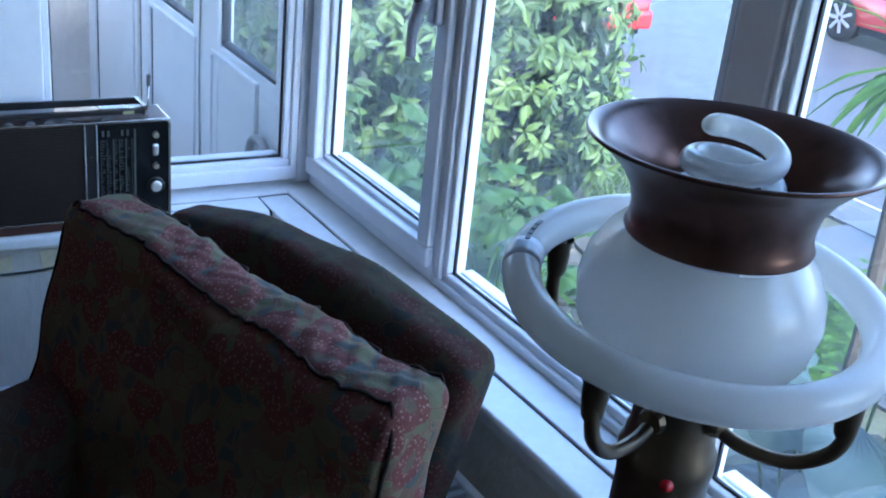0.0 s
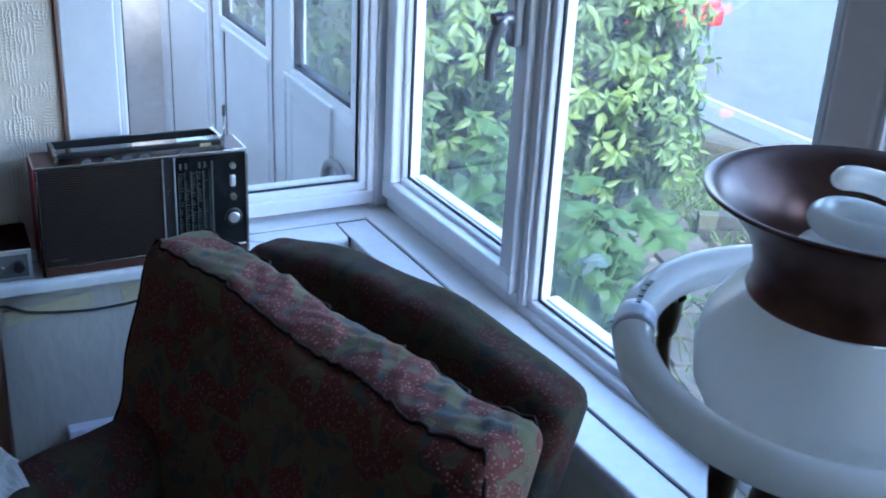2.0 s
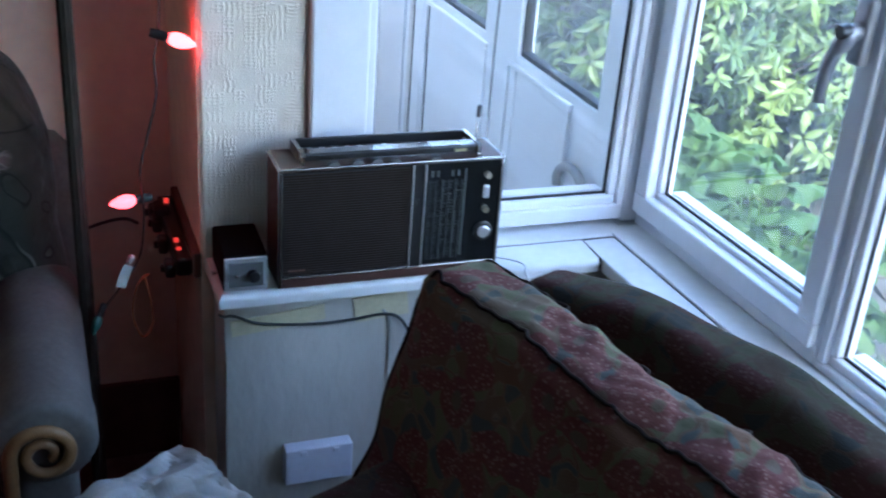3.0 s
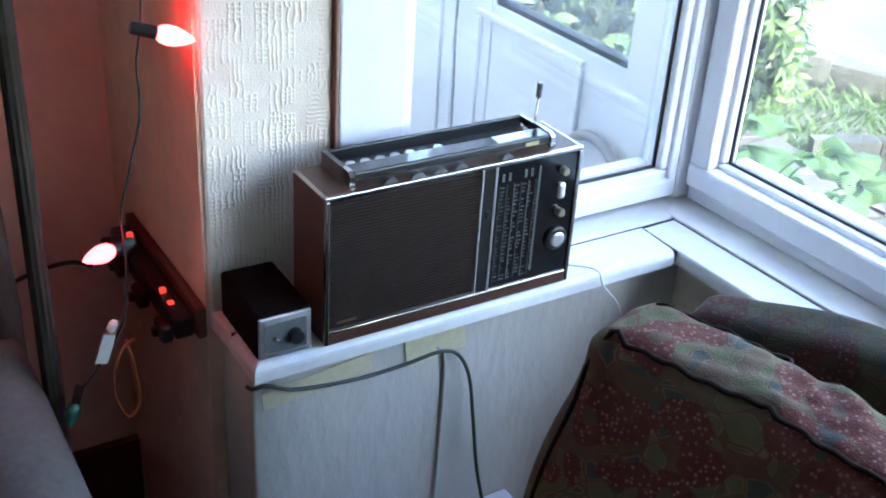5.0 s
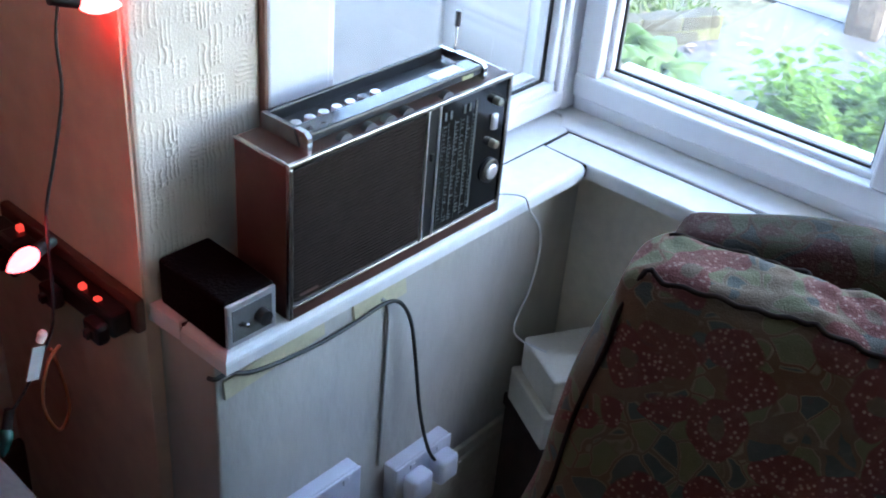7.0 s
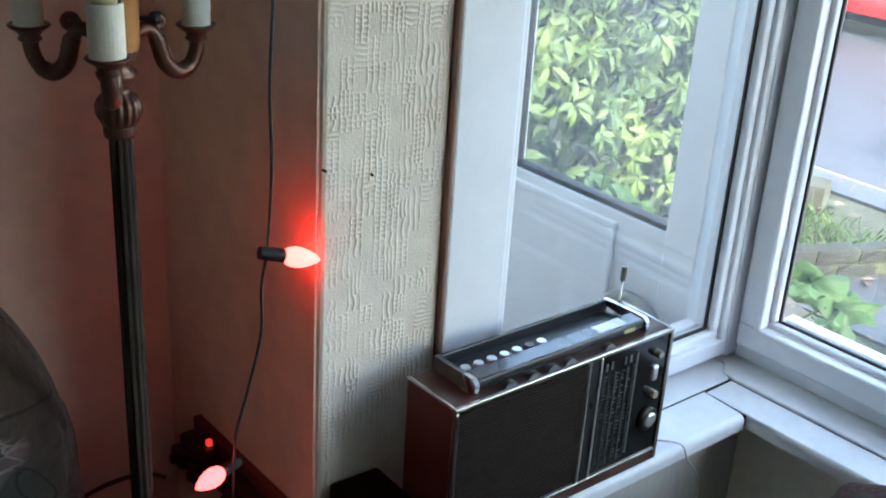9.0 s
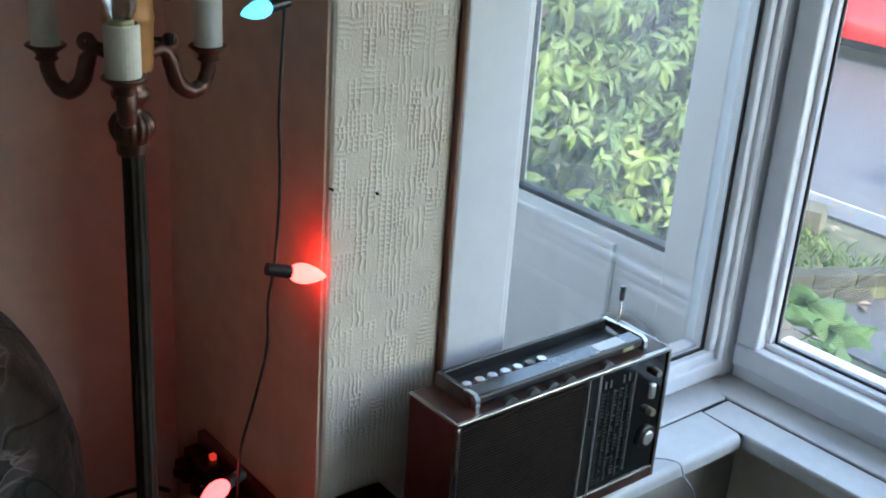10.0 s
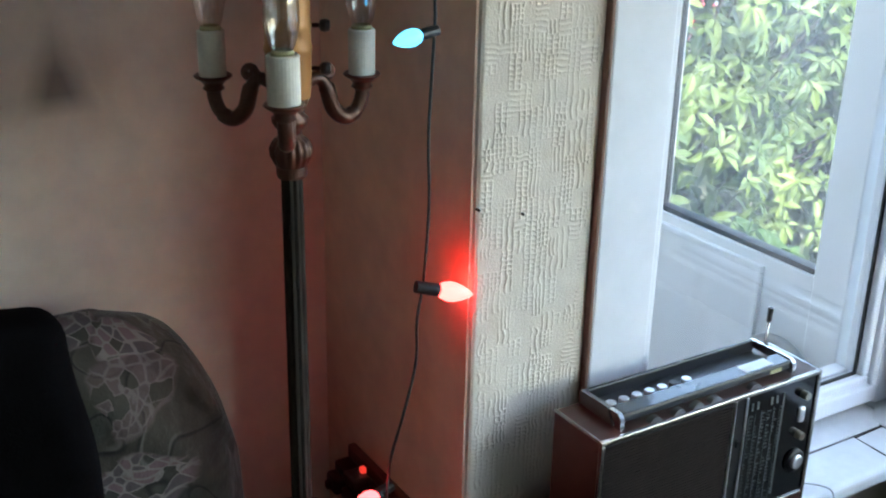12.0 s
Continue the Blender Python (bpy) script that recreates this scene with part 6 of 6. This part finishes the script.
def broad_leaf_mesh(name, lobes, mat, wave, seed):
    """A lobed leaf blade about 1 across, cupped, with raised veins; base at the origin, tip along +x."""
    rng = random.Random(seed)
    V, F = [Vector((0.12, 0, 0.0))], []
    n = 36
    for ring, f in ((1, 0.5), (2, 1.0)):
        for k in range(n):
            th = -math.pi + 2 * math.pi * (k + 0.5) / n
            r = (0.50 + 0.10 * math.cos(lobes * th) * (f > 0.7)) * (1 - 0.30 * math.exp(-((abs(th) - math.pi) / 0.35) ** 2))
            x, y = 0.42 + r * f * math.cos(th) * 1.05, r * f * math.sin(th) * 0.9
            z = -0.16 * (f ** 2) + wave * math.sin(lobes * th + seed) * f + 0.03 * rng.uniform(-1, 1) * f
            V.append(Vector((x, y, z)))
    for k in range(n):
        j = (k + 1) % n
        F.append((0, 1 + k, 1 + j))
        F.append((1 + k, 1 + n + k, 1 + n + j, 1 + j))
    me = bpy.data.meshes.new(name)
    me.from_pydata(V, [], F)
    me.materials.append(mat)
    me.polygons.foreach_set("use_smooth", [True] * len(me.polygons))
    return me


def leafy_plant(at, mats, count, spread, height, size, seed, label, lobes=5, wave=0.07, upright=0.4, grp=""):
    rng = random.Random(seed)
    a = thing("garden_plant", Matrix.Translation(at), label, "plant", grp)
    mesh = broad_leaf_mesh("leaf", lobes, mats, wave, seed)
    bm = bmesh.new()
    for k in range(count):
        ang = rng.random() * 6.283
        r = spread * (rng.random() ** 0.6)
        z = height * (0.35 + 0.65 * rng.random()) * (1 - 0.35 * r / spread)
        p = Vector((r * math.cos(ang), r * math.sin(ang), z))
        tube(bm, smooth_path([(p.x * 0.15, p.y * 0.15, 0), (p.x * 0.6, p.y * 0.6, z * 0.75), p], 3), 0.004, 5)
        s = size * rng.uniform(0.65, 1.2)
        ob = new("leaf", mesh)
        ob.parent = a
        ob.matrix_local = Matrix.Translation(p) @ Euler((rng.uniform(-0.35, 0.35), rng.uniform(-0.2, 0.7) - upright * 0.3, ang + rng.uniform(-0.6, 0.6))).to_matrix().to_4x4() @ Matrix.Scale(s, 4)
    part("stems", bm, M["fern"], a)
    return a


leafy_plant((2.02, 3.02, GZ - 0.02), M["bigleaf"], 46, 0.40, 0.98, 0.20, 3, "leafy garden plant with large lobed green leaves", grp="plants under the window")
leafy_plant((1.55, 2.66, GZ - 0.02), M["greyleaf"], 26, 0.26, 0.66, 0.17, 5, "low plant with grey-green lobed leaves", grp="plants under the window")
leafy_plant((1.90, 2.56, GZ - 0.02), M["bigleaf"], 40, 0.27, 1.0, 0.14, 19, "leafy garden plant with large lobed green leaves", grp="plants under the window")
leafy_plant((1.60, 2.26, GZ - 0.02), M["greyleaf"], 30, 0.20, 0.90, 0.15, 23, "low plant with grey-green lobed leaves", grp="plants under the window")
leafy_plant((1.84, 3.40, GZ - 0.02), M["bigleaf"], 52, 0.34, 1.02, 0.18, 33, "leafy garden plant with large lobed green leaves", grp="plants under the window")
leafy_plant((2.20, 3.72, GZ - 0.02), M["bigleaf"], 30, 0.26, 0.80, 0.17, 27, "leafy garden plant with large lobed green leaves", grp="plants under the window")
leafy_plant((2.28, 3.50, GZ - 0.02), M["bigleaf"], 26, 0.26, 0.55, 0.15, 8, "leafy garden plant with large lobed green leaves", grp="plants under the window")
leafy_plant((1.70, 0.93, GZ - 0.02), M["greyleaf"], 60, 0.24, 1.36, 0.30, 12, "plant with very broad blue-grey leaves against the window", lobes=2, wave=0.03, grp="plants under the window")
leafy_plant((1.72, 0.48, GZ - 0.02), M["greyleaf"], 44, 0.24, 1.30, 0.32, 14, "plant with very broad blue-grey leaves against the window", lobes=2, wave=0.03, grp="plants under the window")
leafy_plant((3.02, 3.00, GZ - 0.02), M["bigleaf"], 12, 0.16, 0.12, 0.07, 17, "small leafy weed in the garden bed", grp="weeds by the path")


def fern(at, seed, scale, label):
    rng = random.Random(seed)
    a = thing("garden_plant", Matrix.Translation(at), label, "plant", "ferny plants")
    V, F = [], []
    for k in range(int(46 * scale)):
        ang = rng.random() * 6.283
        ln = rng.uniform(0.22, 0.42) * scale
        el = rng.uniform(0.5, 1.25)
        d = Vector((math.cos(ang) * math.cos(el), math.sin(ang) * math.cos(el), math.sin(el)))
        side = Vector((-math.sin(ang), math.cos(ang), 0))
        for j in range(1, 9):
            t = j / 8
            p = d * (ln * t) + Vector((0, 0, -0.16 * ln * t * t))
            for s in (-1, 1):
                add_leaf(V, F, p, side * s + d * 0.6, Vector((0, 0, 1)), 0.075 * scale * (1.15 - 0.7 * t), 0.036 * scale, 0.2, 0.3)
    tagged(mesh_part("fronds", V, F, M["fern"], a), kind="stuff")


fern((3.22, 2.50, GZ), 2, 1.35, "bright green feathery plant beside the path")
fern((3.42, 2.40, GZ), 4, 1.25, "bright green feathery plant beside the path")
fern((3.08, 2.28, GZ), 6, 1.2, "bright green feathery plant beside the path")


def spiky_plant():
    a = thing("spiky_plant", pose(2.42, 1.50, GZ), "tall spiky plant with narrow arching leaves", "plant")
    rng = random.Random(21)
    bm = bmesh.new()
    tube(bm, [(0, 0, 0), (0.02, 0, 0.7), (0, 0.02, 1.50)], [0.03, 0.026, 0.02], 8)
    part("stem", bm, M["bark"], a)
    for k in range(34):
        ang, el = rng.random() * 6.283, rng.uniform(-0.5, 0.8)
        L = rng.uniform(0.26, 0.40)
        V, F = [], []
        add_leaf(V, F, Vector((0, 0, 1.47)), Vector((math.cos(ang) * math.cos(el), math.sin(ang) * math.cos(el), math.sin(el))), Vector((0, 0, 1)), L, 0.036, 0.3, 0.35)
        mesh_part("blade", V, F, M["fern"], a)


spiky_plant()

# grass, weeds and fallen leaves
rng = random.Random(31)
V, F = [], []
for _ in range(5200):
    x, y = rng.uniform(1.25, 2.95), rng.uniform(0.4, 4.4)
    if noise.noise(Vector((x * 1.7, y * 1.7, 2.0))) < -0.05 or rng.random() < 0.3:
        continue
    ang = rng.random() * 6.283
    L = rng.uniform(0.05, 0.16)
    add_leaf(V, F, Vector((x, y, GZ - 0.02)), Vector((math.cos(ang) * 0.5, math.sin(ang) * 0.5, 1)), Vector((math.cos(ang + 1.57), math.sin(ang + 1.57), 0)), L, 0.008, 0.2, 0.4)
for _ in range(1500):
    x, y = rng.uniform(3.4, 4.4), rng.uniform(3.6, 4.9)
    ang = rng.random() * 6.283
    L = rng.uniform(0.04, 0.13)
    add_leaf(V, F, Vector((x, y, GZ - 0.02)), Vector((math.cos(ang) * 0.6, math.sin(ang) * 0.6, 1)), Vector((math.cos(ang + 1.57), math.sin(ang + 1.57), 0)), L, 0.012, 0.2, 0.4)
tagged(mesh_part("grass", V, F, M["grassblade"]), "rough grass and weeds growing in the garden", "grass", kind="stuff")
V, F = [], []
for _ in range(380):
    x, y = rng.uniform(2.6, 5.1), rng.uniform(1.8, 5.0)
    if rng.random() < (x - 2.6) / 4.5:
        continue
    ang = rng.random() * 6.283
    L = rng.uniform(0.03, 0.075)
    add_leaf(V, F, Vector((x, y, GZ + 0.012)), Vector((math.cos(ang), math.sin(ang), rng.uniform(-0.05, 0.25))), Vector((0, 0, 1)), L, L * 0.5, 0.3, 0.1)
tagged(mesh_part("fallen_leaves", V, F, M["litter"]), "scattered pale dry fallen leaves and twigs", "leaf litter", kind="stuff")


# ---- cars at the kerb ----
def car(m, paint, label, length=4.0, width=1.7, nose_first=False):
    a = thing("car", m, label, "car", "cars parked in the road")
    # body along +y; the end at y = 0 is the tail, or the nose
    flip = (lambda y: 4.0 - y) if nose_first else (lambda y: y)
    prof = [(0.0, 0.28), (-0.02, 0.45), (0.03, 0.72), (0.10, 0.92), (0.32, 1.38), (0.60, 1.46), (1.6, 1.45), (2.2, 1.36), (2.85, 0.98), (3.6, 0.86), (3.95, 0.70), (4.0, 0.45), (3.95, 0.26)]
    bm = bmesh.new()
    hw = width / 2
    rows = []
    for y, z in prof:
        k = 1.0 if z < 0.95 else 1.0 - 0.42 * (z - 0.95)
        rows.append([bm.verts.new((x * hw * k, flip(y) * length / 4, z)) for x in (-1, -0.94, -0.5, 0, 0.5, 0.94, 1)])
    for p, q in zip(rows, rows[1:]):
        for i in range(6):
            bm.faces.new((p[i], p[i + 1], q[i + 1], q[i]))
    for side in (0, 6):
        bm.faces.new([r[side] for r in rows][::-1 if side else 1])
    bmesh.ops.recalc_face_normals(bm, faces=bm.faces[:])
    bmesh.ops.bevel(bm, geom=[e for e in bm.edges if e.calc_face_angle(0) > 0.5], offset=0.035, segments=3, affect="EDGES")
    part("body", bm, paint, a, smooth=True)
    part("underside", boxes((-hw + 0.06, hw - 0.06, 0.1, length - 0.1, 0.16, 0.34)), M["tyre"], a)
    if nose_first:
        part("windscreen", boxes((-hw * 0.74, hw * 0.74, -0.006, 0.006, -0.27, 0.27), bevel=0.01), M["car_glass"], a).matrix_local = pose(0, 1.475, 1.172, 0, 0, 0) @ Matrix.Rotation(radians(-59), 4, "X")
        grille = part("grille", boxes((-0.42, 0.42, -0.03, 0.05, 0.34, 0.50), bevel=0.02), M["tyre"], a, "dark lower grille")
        for z in (0.60, 0.66):
            bm = bmesh.new()
            tube(bm, [(-0.34, -0.005, z), (-0.10, -0.025, z), (0.0, -0.025, z + 0.05), (0.10, -0.025, z), (0.34, -0.005, z)], 0.011, 8)
            part("chrome_bar", bm, M["chrome"], grille, "bright bent bar across the nose", smooth=True)
    else:
        part("rear_window", boxes((-hw * 0.72, hw * 0.72, -0.006, 0.006, -0.17, 0.17), bevel=0.01), M["car_glass"], a).matrix_local = pose(0, 0.175, 1.16, -25, 0, 0)
    for s in (-1, 1):
        y0, y1 = sorted((flip(0.55), flip(2.35)))
        part("side_window", boxes((s * hw * 0.915 - 0.02, s * hw * 0.915 + 0.012, y0, y1, 1.0, 1.32), bevel=0.01), M["car_glass"], a)
        if nose_first:
            part("headlight", boxes((s * hw * 0.80 - 0.14, s * hw * 0.80 + 0.12, 0.0, 0.22, 0.62, 0.76), bevel=0.03, seg=3), M["rim"], a)
        else:
            part("tail_light", boxes((s * hw * 0.82 - 0.10, s * hw * 0.82 + 0.10, -0.035, 0.10, 0.68, 0.86), bevel=0.02), M["tail"], a)
    part("bumper", boxes((-hw - 0.01, hw + 0.01, -0.06, 0.16, 0.24, 0.46), bevel=0.05, seg=3), paint, a)
    p = part("number_plate", boxes((-0.26, 0.26, -0.070, -0.058, 0.47, 0.58)), M["plate"], a)
    part("plate_marks", boxes(*[(-0.22 + k * 0.065, -0.18 + k * 0.065, -0.073, -0.070, 0.495, 0.555) for k in range(7)]), M["plate_bar"], p)
    for s in (-1, 1):
        for y in (flip(0.72), flip(3.22)):
            rot = Matrix.Translation((s * (hw - 0.08), y * length / 4, 0.30)) @ Matrix.Rotation(math.pi / 2, 4, "Y")
            w = part("wheel", lathe(bmesh.new(), [(0.0004, -0.09), (0.25, -0.09), (0.30, -0.06), (0.30, 0.06), (0.25, 0.09), (0.0004, 0.09)], 32, rot), M["tyre"], a, smooth=False)
            part("rim", lathe(bmesh.new(), [(0.0004, -0.075), (0.05, -0.097), (0.19, -0.085), (0.20, -0.094), (0.21, -0.08), (0.21, 0.08), (0.20, 0.094), (0.19, 0.085), (0.05, 0.097), (0.0004, 0.075)], 24, rot), M["tyre"], w)
            bm = bmesh.new()
            for k in range(7):
                box(bm, -0.022, 0.022, 0.03, 0.20, -0.101, 0.101)
                bmesh.ops.rotate(bm, verts=bm.verts[:], cent=(0, 0, 0), matrix=Matrix.Rotation(2 * math.pi / 7, 3, "Z"))
            bmesh.ops.transform(bm, matrix=rot, verts=bm.verts[:])
            part("spokes", bm, M["rim"], w, "pale alloy spokes")
    return a


car(pose(7.66, 9.76, RZ), M["car_red"], "red hatchback parked on the road, nose towards the house", nose_first=True)
car(pose(12.67, 6.65, RZ), M["car_red"], "red car parked across the road, seen from the side")
car(pose(8.40, 1.05, RZ), M["car_dark"], "dark car parked in the road beyond the drive")

# ---- garden edging, stones and paving ----


def rough_block(name, w, d, h, seed, mat):
    bm = soft_box(w, d, h, min(w, d, h) * 0.16, 6, 4, 4, 0.0, 0.012, seed)
    me = bpy.data.meshes.new(name)
    bm.normal_update()
    bm.to_mesh(me)
    bm.free()
    me.materials.append(mat)
    return me


stones = [(4.30, 4.62, 0.34, 0.20, 0.17, -62), (4.46, 4.30, 0.42, 0.20, 0.15, -68)]
for k, (x, y, w, d, h, r) in enumerate(stones):
    ob = new("stone", rough_block("stone", w, d, h, 40 + k, M["stone"]))
    tagged(ob, "rough mossy stone at the edge of garden bed", "stone", group="stones of the garden bed")
    ob.matrix_world = pose(x, y, GZ - 0.02, 0, 0, r)

ob = new("gate_post", rough_block("gate_post", 0.18, 0.18, 0.34, 71, M["bark"]))
tagged(ob, "short dark weathered post at the drive edge", "post")
ob.matrix_world = pose(4.74, 2.96, GZ - 0.02, 0, 0, 12)
bed = thing("brick_edging", pose(3.46, 3.76, GZ - 0.02, 0, 0, -29), "low edging of weathered dark garden bricks", "brick edging")
part("mortar", boxes((-0.04, 0.70, -0.035, 0.035, 0.0, 0.138)), M["soil"], bed, "crumbling earth-filled joints")
brick_mesh = rough_block("brick", 0.210, 0.10, 0.069, 51, M["brick"])
for row in range(2):
    for k in range(3):
        ob = new("brick", brick_mesh)
        ob.parent = bed
        ob.matrix_local = pose(0.06 + k * 0.215 + 0.1 * (row % 2), 0.004 * (k % 3), row * 0.072, 0, 0, (k * 37 % 5) - 2)
path_thing = tagged(part("path", boxes((-0.62, 0.62, -2.2, 2.6, -0.04, -0.006)), M["soil"]), "weedy paved garden path to the porch", "path", kind="structure")
path_thing.matrix_world = pose(2.72, 3.55, GZ, 0, 0, -17)
rng = random.Random(77)
paver_meshes = [rough_block("paver", 0.285, 0.19, 0.04, 60 + k, M["paver"]) for k in range(4)]
for i in range(4):
    for j in range(22):
        ob = new("paver", paver_meshes[(i * 3 + j * 5) % 4])
        ob.parent = path_thing
        ob.matrix_local = pose(-0.46 + i * 0.305 + 0.01 * rng.uniform(-1, 1), -2.05 + j * 0.21 + (0.1 if i % 2 else 0), -0.024 + 0.008 * rng.random(), rng.uniform(-1.5, 1.5), rng.uniform(-1.5, 1.5), rng.uniform(-2, 2))
